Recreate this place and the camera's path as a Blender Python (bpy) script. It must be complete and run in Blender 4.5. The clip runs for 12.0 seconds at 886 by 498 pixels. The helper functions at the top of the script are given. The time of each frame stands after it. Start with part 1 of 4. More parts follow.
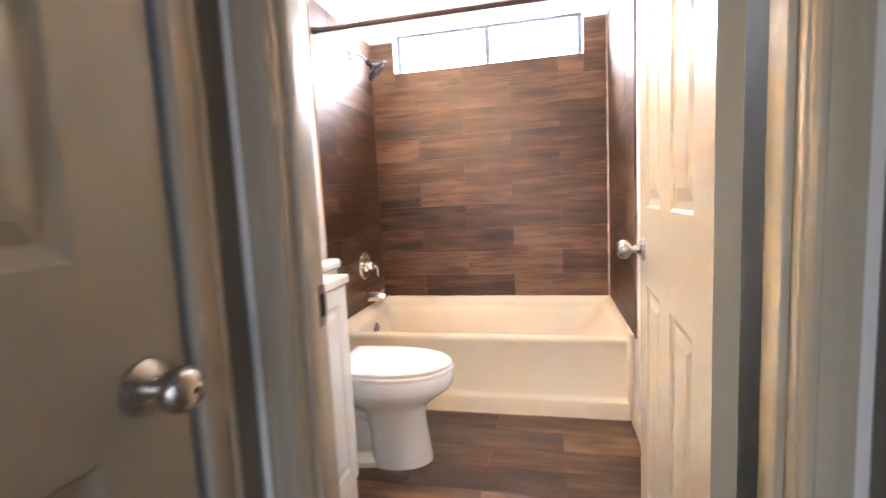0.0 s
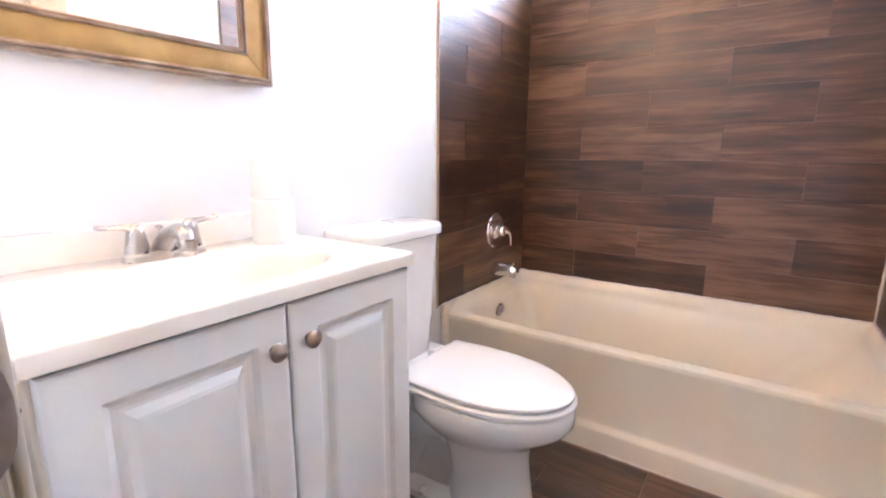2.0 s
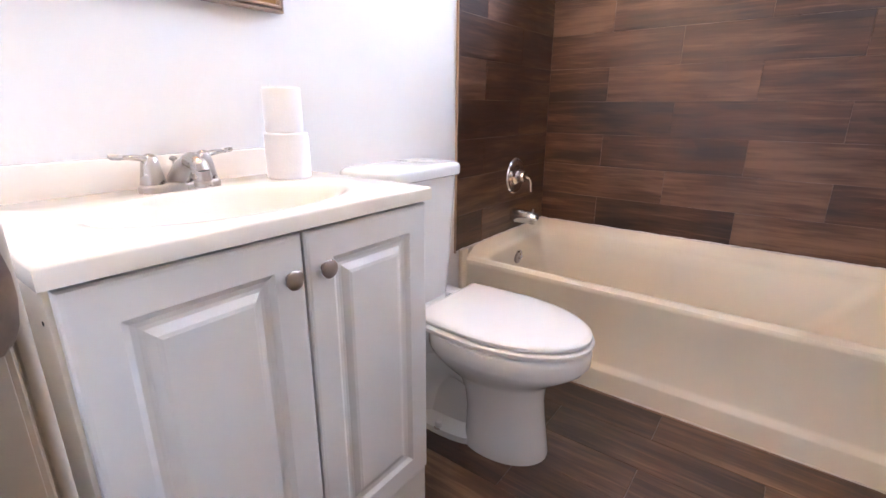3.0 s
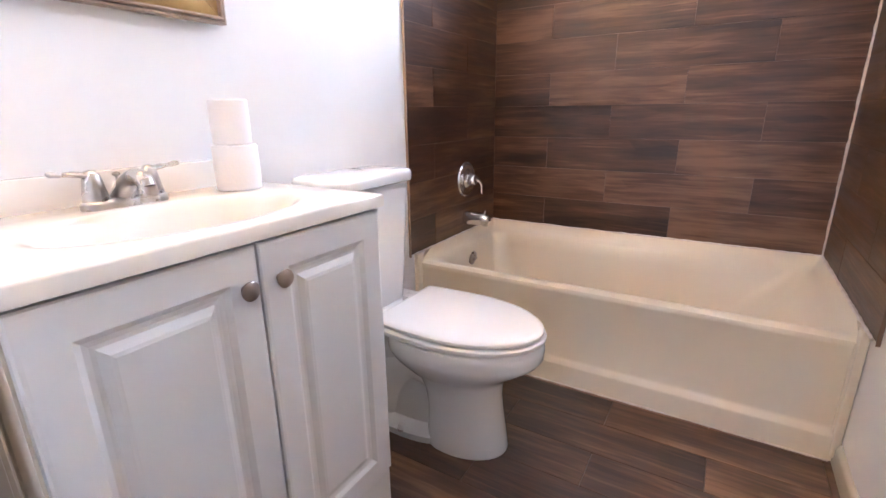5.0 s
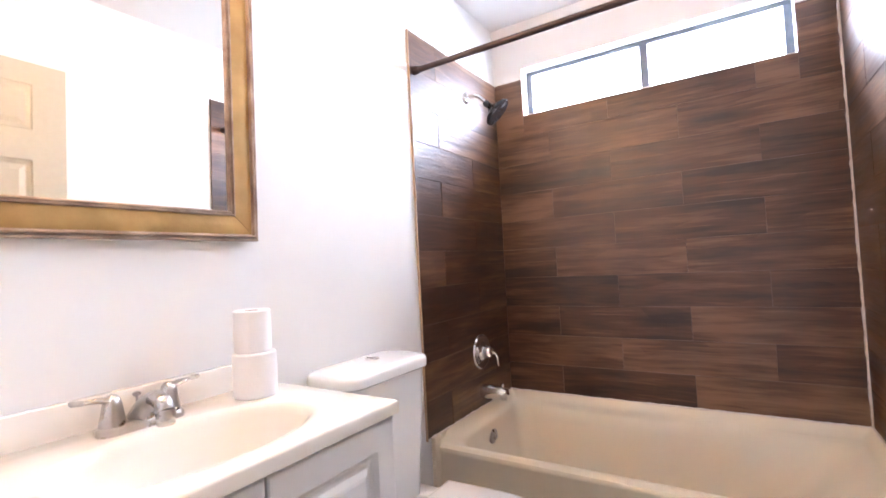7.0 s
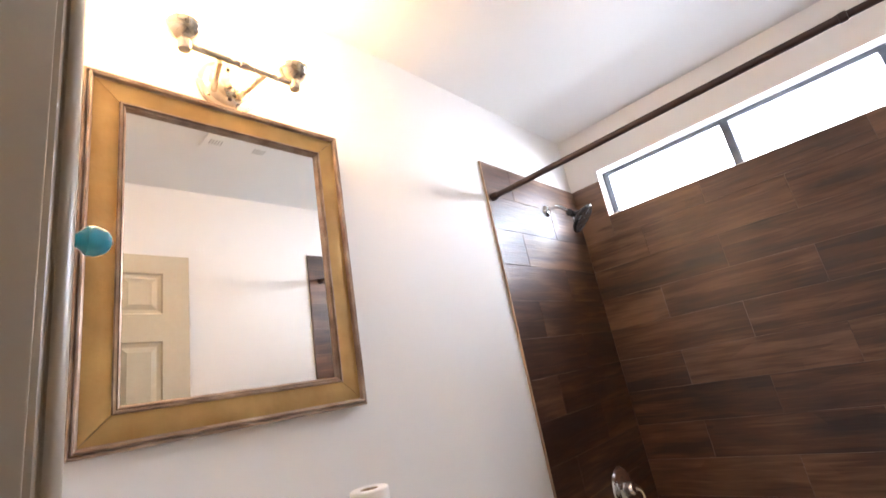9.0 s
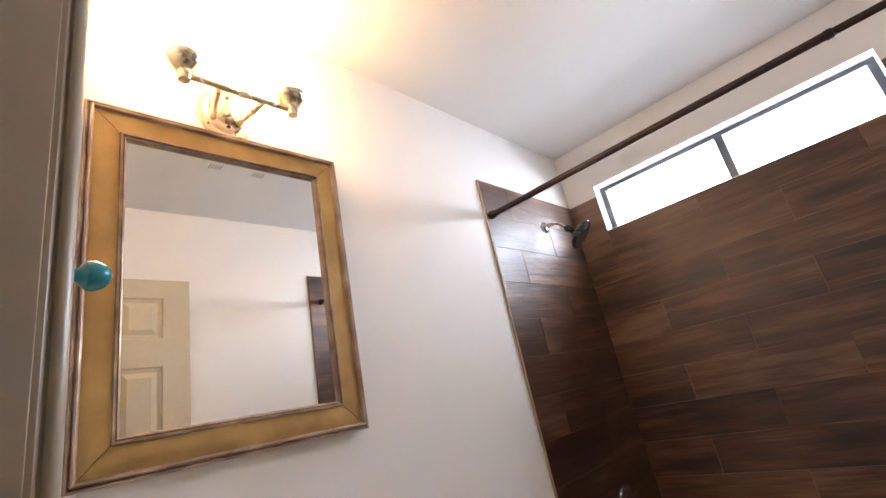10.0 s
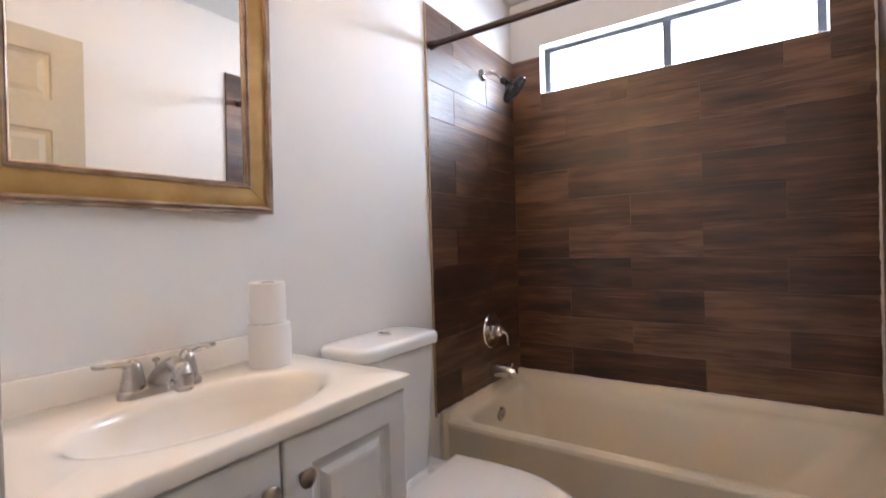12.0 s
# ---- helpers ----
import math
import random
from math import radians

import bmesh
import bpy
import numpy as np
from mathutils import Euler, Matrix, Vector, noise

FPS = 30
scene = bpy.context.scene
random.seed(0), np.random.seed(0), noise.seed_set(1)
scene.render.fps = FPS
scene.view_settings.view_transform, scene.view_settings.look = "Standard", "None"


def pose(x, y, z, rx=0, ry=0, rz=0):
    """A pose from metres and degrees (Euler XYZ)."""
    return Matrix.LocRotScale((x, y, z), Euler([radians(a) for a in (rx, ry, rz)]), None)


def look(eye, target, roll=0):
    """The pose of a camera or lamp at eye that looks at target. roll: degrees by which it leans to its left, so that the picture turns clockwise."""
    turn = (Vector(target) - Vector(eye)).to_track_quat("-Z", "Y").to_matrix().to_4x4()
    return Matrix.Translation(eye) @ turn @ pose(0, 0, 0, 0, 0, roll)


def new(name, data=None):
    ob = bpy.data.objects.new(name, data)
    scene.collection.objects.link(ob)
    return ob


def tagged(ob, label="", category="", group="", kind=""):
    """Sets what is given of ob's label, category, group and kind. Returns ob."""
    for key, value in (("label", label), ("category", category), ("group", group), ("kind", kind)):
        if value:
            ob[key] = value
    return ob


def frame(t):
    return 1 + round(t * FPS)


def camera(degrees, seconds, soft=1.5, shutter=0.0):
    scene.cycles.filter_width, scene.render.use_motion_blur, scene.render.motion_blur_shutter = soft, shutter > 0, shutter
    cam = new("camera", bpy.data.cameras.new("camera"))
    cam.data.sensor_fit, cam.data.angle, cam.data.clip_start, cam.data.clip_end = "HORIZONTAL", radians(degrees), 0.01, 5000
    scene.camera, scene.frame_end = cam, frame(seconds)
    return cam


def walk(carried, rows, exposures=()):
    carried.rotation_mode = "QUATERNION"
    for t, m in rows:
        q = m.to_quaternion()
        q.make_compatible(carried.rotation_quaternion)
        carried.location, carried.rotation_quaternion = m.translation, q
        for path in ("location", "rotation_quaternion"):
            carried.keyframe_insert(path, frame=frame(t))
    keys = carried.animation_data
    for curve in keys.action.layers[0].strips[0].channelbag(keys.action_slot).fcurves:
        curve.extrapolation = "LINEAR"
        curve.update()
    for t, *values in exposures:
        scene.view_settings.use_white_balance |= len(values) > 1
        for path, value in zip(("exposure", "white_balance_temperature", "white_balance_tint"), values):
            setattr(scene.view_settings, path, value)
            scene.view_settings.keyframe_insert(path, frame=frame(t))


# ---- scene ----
cam = camera(87.8, 12.0, shutter=0.4)
PATH = [
    (0, (1.134, -0.615, 1.094), (0.684, 1.322, 0.882), -2.8),
    (0.5, (1.094, -0.313, 1.098), (0.838, 1.66, 0.895), -2.1),
    (1, (1.097, -0.136, 1.098), (0.653, 1.804, 0.902), -2.1),
    (1.5, (1.09, -0.004, 1.093), (0.222, 1.784, 0.872), -0.8),
    (2.5, (1.072, 0.058, 1.032), (-0.093, 1.588, 0.48), 0.3),
    (3, (1.073, 0.061, 1.019), (-0.075, 1.591, 0.434), 0.3),
    (5, (1.098, 0.038, 1.029), (0.102, 1.676, 0.459), -0.7),
    (5.5, (1.095, 0.025, 1.051), (0.134, 1.717, 0.61), -1.2),
    (6, (1.105, 0.011, 1.08), (0.141, 1.74, 0.799), -1.3),
    (6.5, (1.11, 0.024, 1.119), (0.101, 1.749, 1.034), -1.9),
    (8.5, (1.048, 0.063, 1.213), (-0.234, 1.544, 1.619), -8.1),
    (9, (1.031, 0.070, 1.242), (-0.241, 1.51, 1.81), -10.8),
    (9.5, (1.045, 0.074, 1.249), (-0.209, 1.502, 1.886), -12.2),
    (10, (1.042, 0.069, 1.251), (-0.208, 1.501, 1.885), -12.1),
    (10.5, (1.047, 0.075, 1.24), (-0.2, 1.529, 1.816), -11.0),
    (11, (1.063, 0.064, 1.208), (-0.175, 1.587, 1.6), -7.9),
    (11.5, (1.088, 0.050, 1.165), (-0.107, 1.635, 1.362), -4.8),
    (12, (1.098, 0.036, 1.139), (-0.017, 1.686, 1.123), -1.7),
]
EXPOSURES = [(0.0, 2.54, 5950, 14), (0.5, 2.44, 5650, 14), (1.5, 2.22, 5400, 16), (3.0, 1.85, 5350, 17), (6.5, 1.78, 5550, 18), (8.5, 1.12, 5950, 16), (10.0, 0.58, 6200, 15), (10.6, 0.44, 6200, 15), (11.5, 0.58, 5900, 15), (12.0, 0.76, 5850, 15)]
walk(cam, [(t, look(eye, target, roll)) for t, eye, target, roll in PATH], EXPOSURES)

# ---- world and lights ----
world = bpy.data.worlds.new("sky")
scene.world = world
world.use_nodes = True
sky = world.node_tree.nodes.new("ShaderNodeTexSky")
sky.sky_type, sky.sun_disc = "NISHITA", False
sky.sun_elevation, sky.sun_rotation = radians(50), radians(200)
world.node_tree.nodes["Background"].inputs[1].default_value = 0.1
world.node_tree.links.new(sky.outputs[0], world.node_tree.nodes["Background"].inputs[0])

ROOM_W, BACK, TOP = 1.5, 2.4, 2.46          # tile face to tile face, tiled back wall, ceiling
WIN = (0.162, 1.362, 1.94, 2.20)            # x0, x1, z0, z1 of the window opening


def area_lamp(name, m, sx, sy, watts, colour):
    lamp = bpy.data.lights.new(name, "AREA")
    lamp.shape, lamp.size, lamp.size_y, lamp.energy, lamp.color = "RECTANGLE", sx, sy, watts, colour
    ob = new(name, lamp)
    ob.matrix_world = m
    return ob


area_lamp("window_daylight", look((0.762, BACK + 0.42, 2.21), (0.762, BACK - 0.58, 2.16)), 2.4, 0.58, 88, (0.88, 0.94, 1.0))

# added fill from the unseen hall end, brightens bath front and cabinet
area_lamp("hall_fill_light", look((1.10, -2.56, 1.1), (1.05, 0, 0.9)), 0.58, 1.8, 1.7, (0.95, 0.95, 0.95))


# ---- materials ----
def material(name, colour, rough=0.5, metal=0.0, coat=0.0):
    mat = bpy.data.materials.new(name)
    mat.use_nodes = True
    b = mat.node_tree.nodes["Principled BSDF"]
    b.inputs["Base Color"].default_value = (*colour, 1)
    b.inputs["Roughness"].default_value = rough
    b.inputs["Metallic"].default_value = metal
    b.inputs["Coat Weight"].default_value = coat
    return mat


def node(mat, kind, **values):
    n = mat.node_tree.nodes.new(kind)
    for k, v in values.items():
        n.inputs[k.replace("_", " ")].default_value = v
    return n


def wire(mat, a, b):
    mat.node_tree.links.new(a, b)


def mottled(name, c0, c1, rough=0.5, metal=0.0, scale=6.0, fine=120.0, bump=0.1, spread=0.1, coat=0.0, stretch=(1, 1, 1)):
    """Two-scale variation of colour, roughness and relief."""
    mat = material(name, c0, rough, metal, coat)
    bsdf = mat.node_tree.nodes["Principled BSDF"]
    at = node(mat, "ShaderNodeTexCoord")
    mp = node(mat, "ShaderNodeMapping", Scale=stretch)
    wire(mat, at.outputs["Object"], mp.inputs[0])
    big = node(mat, "ShaderNodeTexNoise", Scale=scale, Detail=5.0)
    small = node(mat, "ShaderNodeTexNoise", Scale=fine, Detail=3.0)
    wire(mat, mp.outputs[0], big.inputs["Vector"])
    wire(mat, mp.outputs[0], small.inputs["Vector"])
    mix = mat.node_tree.nodes.new("ShaderNodeMix")
    mix.data_type = "RGBA"
    mix.inputs[6].default_value, mix.inputs[7].default_value = (*c0, 1), (*c1, 1)
    ramp = node(mat, "ShaderNodeMapRange")
    ramp.inputs[1].default_value, ramp.inputs[2].default_value = 0.35, 0.65
    wire(mat, big.outputs[0], ramp.inputs[0])
    wire(mat, ramp.outputs[0], mix.inputs[0])
    wire(mat, mix.outputs[2], bsdf.inputs["Base Color"])
    rr = node(mat, "ShaderNodeMapRange")
    rr.inputs[1].default_value, rr.inputs[2].default_value = 0.3, 0.7
    rr.inputs[3].default_value, rr.inputs[4].default_value = max(rough - spread, 0.02), min(rough + spread, 1)
    wire(mat, big.outputs[0], rr.inputs[0])
    wire(mat, rr.outputs[0], bsdf.inputs["Roughness"])
    bp = node(mat, "ShaderNodeBump", Strength=bump, Distance=0.002)
    wire(mat, small.outputs[0], bp.inputs["Height"])
    wire(mat, bp.outputs[0], bsdf.inputs["Normal"])
    return mat


def wood_tile(name, dark, mid, light, rough, glaze, gloss=0.6, ridges=0.3):
    """Glazed wood-look tile: long soft streaks along local x, differing from plank to plank."""
    mat = material(name, mid, rough, 0.0, glaze)
    bsdf = mat.node_tree.nodes["Principled BSDF"]
    bsdf.inputs["Coat Roughness"].default_value = 0.36
    bsdf.inputs["Specular IOR Level"].default_value = gloss
    at, info = node(mat, "ShaderNodeTexCoord"), node(mat, "ShaderNodeObjectInfo")
    shift = node(mat, "ShaderNodeVectorMath")
    shift.operation = "MULTIPLY_ADD"
    comb = node(mat, "ShaderNodeCombineXYZ")
    for i in range(3):
        wire(mat, info.outputs["Random"], comb.inputs[i])
    shift.inputs[1].default_value = (37, 91, 53)
    wire(mat, comb.outputs[0], shift.inputs[0])
    wire(mat, at.outputs["Object"], shift.inputs[2])
    warp = node(mat, "ShaderNodeTexNoise", Scale=3.0, Detail=2.0)
    wire(mat, shift.outputs[0], warp.inputs["Vector"])
    bend = node(mat, "ShaderNodeVectorMath")
    bend.operation = "MULTIPLY_ADD"
    bend.inputs[1].default_value = (0.022, 0.022, 0.022)
    wire(mat, warp.outputs["Color"], bend.inputs[0])
    wire(mat, shift.outputs[0], bend.inputs[2])
    mp = node(mat, "ShaderNodeMapping", Scale=(2.0, 22, 22))
    wire(mat, bend.outputs[0], mp.inputs[0])
    streak = node(mat, "ShaderNodeTexNoise", Scale=1.0, Detail=3.5, Roughness=0.5)
    wire(mat, mp.outputs[0], streak.inputs["Vector"])
    mp2 = node(mat, "ShaderNodeMapping", Scale=(7, 190, 190))
    wire(mat, shift.outputs[0], mp2.inputs[0])
    fine = node(mat, "ShaderNodeTexNoise", Scale=1.0, Detail=3.0)
    wire(mat, mp2.outputs[0], fine.inputs["Vector"])
    mp3 = node(mat, "ShaderNodeMapping", Scale=(3.6, 9, 9))
    wire(mat, shift.outputs[0], mp3.inputs[0])
    knot = node(mat, "ShaderNodeTexNoise", Scale=1.0, Detail=1.0)
    wire(mat, mp3.outputs[0], knot.inputs["Vector"])
    mp4 = node(mat, "ShaderNodeMapping", Scale=(5.5, 62, 62))
    wire(mat, bend.outputs[0], mp4.inputs[0])
    middle = node(mat, "ShaderNodeTexNoise", Scale=1.0, Detail=4.0, Roughness=0.6)
    wire(mat, mp4.outputs[0], middle.inputs["Vector"])
    # printed strips with firm edges, thin pale lines and rare dark knots
    mp5 = node(mat, "ShaderNodeMapping", Scale=(3.2, 30, 30))
    wire(mat, bend.outputs[0], mp5.inputs[0])
    strip = node(mat, "ShaderNodeTexVoronoi", Scale=1.0, Randomness=0.9)
    wire(mat, mp5.outputs[0], strip.inputs["Vector"])
    tone = mat.node_tree.nodes.new("ShaderNodeSeparateColor")
    wire(mat, strip.outputs["Color"], tone.inputs[0])
    mp6 = node(mat, "ShaderNodeMapping", Scale=(2.2, 75, 75))
    wire(mat, bend.outputs[0], mp6.inputs[0])
    line = node(mat, "ShaderNodeTexNoise", Scale=1.0, Detail=2.0)
    wire(mat, mp6.outputs[0], line.inputs["Vector"])
    pale = node(mat, "ShaderNodeMapRange")
    pale.inputs[1].default_value, pale.inputs[2].default_value = 0.60, 0.70
    wire(mat, line.outputs[0], pale.inputs[0])
    mp7 = node(mat, "ShaderNodeMapping", Scale=(2.6, 11, 11))
    wire(mat, shift.outputs[0], mp7.inputs[0])
    spot = node(mat, "ShaderNodeTexVoronoi", Scale=1.0)
    wire(mat, mp7.outputs[0], spot.inputs["Vector"])
    knot_dark = node(mat, "ShaderNodeMapRange")
    knot_dark.inputs[1].default_value, knot_dark.inputs[2].default_value = 0.06, 0.24
    knot_dark.inputs[3].default_value, knot_dark.inputs[4].default_value = -1.0, 0.0
    wire(mat, spot.outputs["Distance"], knot_dark.inputs[0])
    add = node(mat, "ShaderNodeMath")
    add.operation = "MULTIPLY_ADD"
    add.inputs[1].default_value = 0.14
    wire(mat, fine.outputs[0], add.inputs[0])
    wire(mat, streak.outputs[0], add.inputs[2])
    total = None
    for socket, weight in ((streak.outputs[0], 0.62), (fine.outputs[0], 0.16), (middle.outputs[0], 0.36), (info.outputs["Random"], 0.25),
                           (knot.outputs[0], 0.44), (tone.outputs[0], 0.09), (pale.outputs[0], 0.10), (knot_dark.outputs[0], 0.11)):
        step = node(mat, "ShaderNodeMath")
        step.operation = "MULTIPLY_ADD"
        step.inputs[1].default_value, step.inputs[2].default_value = weight, 0.0
        wire(mat, socket, step.inputs[0])
        if total is not None:
            wire(mat, total, step.inputs[2])
        total = step.outputs[0]
    level = node(mat, "ShaderNodeMath")
    level.operation = "MULTIPLY_ADD"
    level.inputs[1].default_value, level.inputs[2].default_value = 1.38, -0.80
    wire(mat, total, level.inputs[0])
    ramp = node(mat, "ShaderNodeValToRGB")
    el = ramp.color_ramp.elements
    el[0].position, el[0].color = 0.24, (*dark, 1)
    el[1].position, el[1].color = 0.82, (*light, 1)
    e = el.new(0.52)
    e.color = (*mid, 1)
    wire(mat, level.outputs[0], ramp.inputs[0])
    wire(mat, ramp.outputs[0], bsdf.inputs["Base Color"])
    rr = node(mat, "ShaderNodeMapRange")
    rr.inputs[1].default_value, rr.inputs[2].default_value = 0.3, 0.7
    rr.inputs[3].default_value, rr.inputs[4].default_value = rough - 0.06, rough + 0.08
    wire(mat, streak.outputs[0], rr.inputs[0])
    wire(mat, rr.outputs[0], bsdf.inputs["Roughness"])
    relief = node(mat, "ShaderNodeMath")
    relief.operation = "MULTIPLY_ADD"
    relief.inputs[1].default_value = 0.7
    wire(mat, middle.outputs[0], relief.inputs[0])
    wire(mat, add.outputs[0], relief.inputs[2])
    bp = node(mat, "ShaderNodeBump", Strength=ridges, Distance=0.0028)
    wire(mat, relief.outputs[0], bp.inputs["Height"])
    wire(mat, bp.outputs[0], bsdf.inputs["Normal"])
    return mat


PAINT = mottled("white_wall_paint", (0.80, 0.78, 0.755), (0.77, 0.75, 0.725), 0.7, scale=1.5, fine=90, bump=0.12, spread=0.06)
CEILING = mottled("ceiling_paint", (0.74, 0.73, 0.71), (0.71, 0.70, 0.68), 0.7, scale=1.2, fine=60, bump=0.15)
# hall wall colour is lowered to hold the hallway's dimness
HALL = mottled("shaded_hall_paint", (0.25, 0.225, 0.19), (0.23, 0.205, 0.175), 0.5, scale=2, fine=80, bump=0.1)
TRIM = mottled("semigloss_door_paint", (0.53, 0.475, 0.365), (0.515, 0.46, 0.35), 0.26, scale=40, fine=160, bump=0.03, spread=0.0)
# darker copy of the door trim colour, with the shade painted in
SHADED_TRIM = mottled("shaded_trim_paint", (0.42, 0.36, 0.285), (0.40, 0.34, 0.27), 0.34, scale=3, fine=70, bump=0.05, spread=0.012)
# darker again than the trim, so the closed hall door carries its shade
SHADED_DOOR = mottled("shaded_door_paint", (0.32, 0.275, 0.21), (0.305, 0.26, 0.20), 0.34, scale=3, fine=70, bump=0.05, spread=0.012)
TILE = wood_tile("wood_look_wall_tile", (0.033, 0.0138, 0.0073), (0.088, 0.0385, 0.019), (0.200, 0.104, 0.054), 0.38, 0.0, 0.58, 0.85)
FLOOR_TILE = wood_tile("wood_look_floor_tile", (0.027, 0.0125, 0.0075), (0.096, 0.046, 0.024), (0.235, 0.132, 0.074), 0.42, 0.3)
GROUT = mottled("brown_grout", (0.06, 0.032, 0.022), (0.30, 0.21, 0.155), 0.8, scale=3.5, bump=0.3)
CAULK = mottled("white_caulk", (0.74, 0.68, 0.62), (0.62, 0.54, 0.47), 0.5, scale=25, fine=150, bump=0.4)
EDGE = mottled("tile_edge_trim", (0.42, 0.30, 0.21), (0.30, 0.20, 0.13), 0.5, scale=12, bump=0.2)
TUB = mottled("almond_enamel", (0.79, 0.70, 0.55), (0.775, 0.685, 0.535), 0.32, scale=2, fine=30, bump=0.02, spread=0.04, coat=0.15)
PORCELAIN = mottled("white_porcelain", (0.86, 0.86, 0.86), (0.85, 0.85, 0.85), 0.10, scale=2, fine=20, bump=0.01, spread=0.02, coat=0.4)
SEAT = mottled("white_plastic", (0.86, 0.85, 0.85), (0.85, 0.84, 0.84), 0.22, scale=3, fine=60, bump=0.02, spread=0.03)
MARBLE = mottled("cultured_marble", (0.87, 0.82, 0.75), (0.86, 0.80, 0.715), 0.18, scale=4, fine=60, bump=0.02, spread=0.03, coat=0.3)
CABINET = mottled("white_cabinet_foil", (0.84, 0.84, 0.845), (0.83, 0.83, 0.835), 0.36, scale=3, fine=90, bump=0.04, spread=0.04)
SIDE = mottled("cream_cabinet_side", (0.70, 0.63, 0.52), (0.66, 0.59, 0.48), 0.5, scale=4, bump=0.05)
CHROME = mottled("chrome", (0.80, 0.80, 0.81), (0.76, 0.76, 0.77), 0.13, 1.0, scale=12, fine=200, bump=0.01, spread=0.03)
NICKEL = mottled("brushed_nickel", (0.54, 0.51, 0.48), (0.47, 0.44, 0.41), 0.29, 1.0, scale=20, fine=300, bump=0.05, spread=0.06)
DARK_NICKEL = mottled("dark_brushed_nickel", (0.46, 0.40, 0.36), (0.39, 0.335, 0.30), 0.30, 1.0, scale=20, fine=300, bump=0.04, spread=0.05)
CHAMPAGNE = mottled("champagne_metal", (0.76, 0.67, 0.54), (0.68, 0.59, 0.46), 0.27, 0.9, scale=20, fine=300, bump=0.03, spread=0.05)
BRONZE = mottled("dark_bronze", (0.055, 0.032, 0.027), (0.035, 0.022, 0.019), 0.42, 0.5, scale=15, fine=200, bump=0.1, spread=0.08)
BLACK = mottled("black_nozzle_plastic", (0.016, 0.016, 0.018), (0.024, 0.024, 0.026), 0.24, scale=20, bump=0.05)
ALU = mottled("dark_aluminium", (0.11, 0.12, 0.14), (0.08, 0.09, 0.11), 0.4, 0.5, scale=20, bump=0.1)
GOLD = mottled("antique_gold_leaf", (0.50, 0.325, 0.115), (0.37, 0.225, 0.072), 0.42, 0.35, scale=9, fine=70, bump=0.25, spread=0.1)
SILVERED = mottled("worn_bronze_silver_moulding", (0.46, 0.35, 0.26), (0.25, 0.165, 0.115), 0.38, 0.4, scale=14, fine=90, bump=0.1, spread=0.1)
# pale metal darkened to brown, its backlit look put into the colour
BACKLIT_METAL = mottled("backlit_strike_metal", (0.24, 0.185, 0.145), (0.16, 0.12, 0.095), 0.4, 0.4, scale=40, bump=0.2)
MIRROR = material("mirror_silver", (0.86, 0.86, 0.84), 0.01, 1.0)
PAPER = mottled("toilet_paper", (0.88, 0.86, 0.85), (0.86, 0.84, 0.83), 0.95, scale=10, fine=220, bump=0.35)
CARD = material("cardboard_core", (0.34, 0.25, 0.17), 0.9)
TURQ = mottled("turquoise_glass", (0.012, 0.21, 0.29), (0.02, 0.28, 0.37), 0.12, scale=30, bump=0.05, coat=0.6)
DARK = material("dark_hole", (0.015, 0.012, 0.01), 0.9)
DUCT = material("grey_duct", (0.30, 0.29, 0.27), 0.8)
GLASS = material("window_glass", (1, 1, 1), 0.02)
GLASS.node_tree.nodes["Principled BSDF"].inputs["Transmission Weight"].default_value = 1.0
SHADE = material("lit_frosted_glass", (0.9, 0.86, 0.78), 0.4)
SHADE.node_tree.nodes["Principled BSDF"].inputs["Emission Color"].default_value = (1.0, 0.60, 0.26, 1)
SHADE.node_tree.nodes["Principled BSDF"].inputs["Emission Strength"].default_value = 29.0


# ---- mesh helpers ----
def place(ob, parent=None, m=None):
    if parent is not None:
        ob.parent = parent
    if m is not None:
        ob.matrix_basis = m
    return ob


def part(name, bm, mat, parent=None, label="", smooth=False, m=None):
    me = bpy.data.meshes.new(name)
    bmesh.ops.recalc_face_normals(bm, faces=bm.faces)
    bm.to_mesh(me)
    bm.free()
    for mt in mat if isinstance(mat, (list, tuple)) else (mat,):
        me.materials.append(mt)
    if smooth:
        me.polygons.foreach_set("use_smooth", [True] * len(me.polygons))
        me.set_sharp_from_angle(angle=radians(38))
    ob = new(name, me)
    if label:
        tagged(ob, label)
    return place(ob, parent, m)


def thing(name, label, category, at=(0, 0, 0), group="", rz=0):
    ob = new(name)
    ob.matrix_basis = pose(*at, 0, 0, rz)
    return tagged(ob, label, category, group)


def box(bm, x0, x1, y0, y1, z0, z1, bevel=0.0, segments=2):
    made = bmesh.ops.create_cube(bm, size=1)
    for v in made["verts"]:
        v.co = Vector((x0 + (v.co.x + .5) * (x1 - x0), y0 + (v.co.y + .5) * (y1 - y0), z0 + (v.co.z + .5) * (z1 - z0)))
    if bevel:
        edges = list({e for v in made["verts"] for e in v.link_edges})
        bmesh.ops.bevel(bm, geom=edges, offset=bevel, segments=segments, profile=0.5, affect="EDGES")
    return bm


def boxed(x0, x1, y0, y1, z0, z1, bevel=0.0, segments=2):
    return box(bmesh.new(), x0, x1, y0, y1, z0, z1, bevel, segments)


def loft(bm, rings, close=True, caps=True):
    rows = [[bm.verts.new(p) for p in ring] for ring in rings]
    n = len(rows[0])
    for a, b in zip(rows, rows[1:]):
        for i in range(n if close else n - 1):
            j = (i + 1) % n
            bm.faces.new((a[i], a[j], b[j], b[i]))
    if caps:
        bm.faces.new(rows[0][::-1])
        bm.faces.new(rows[-1])
    return bm


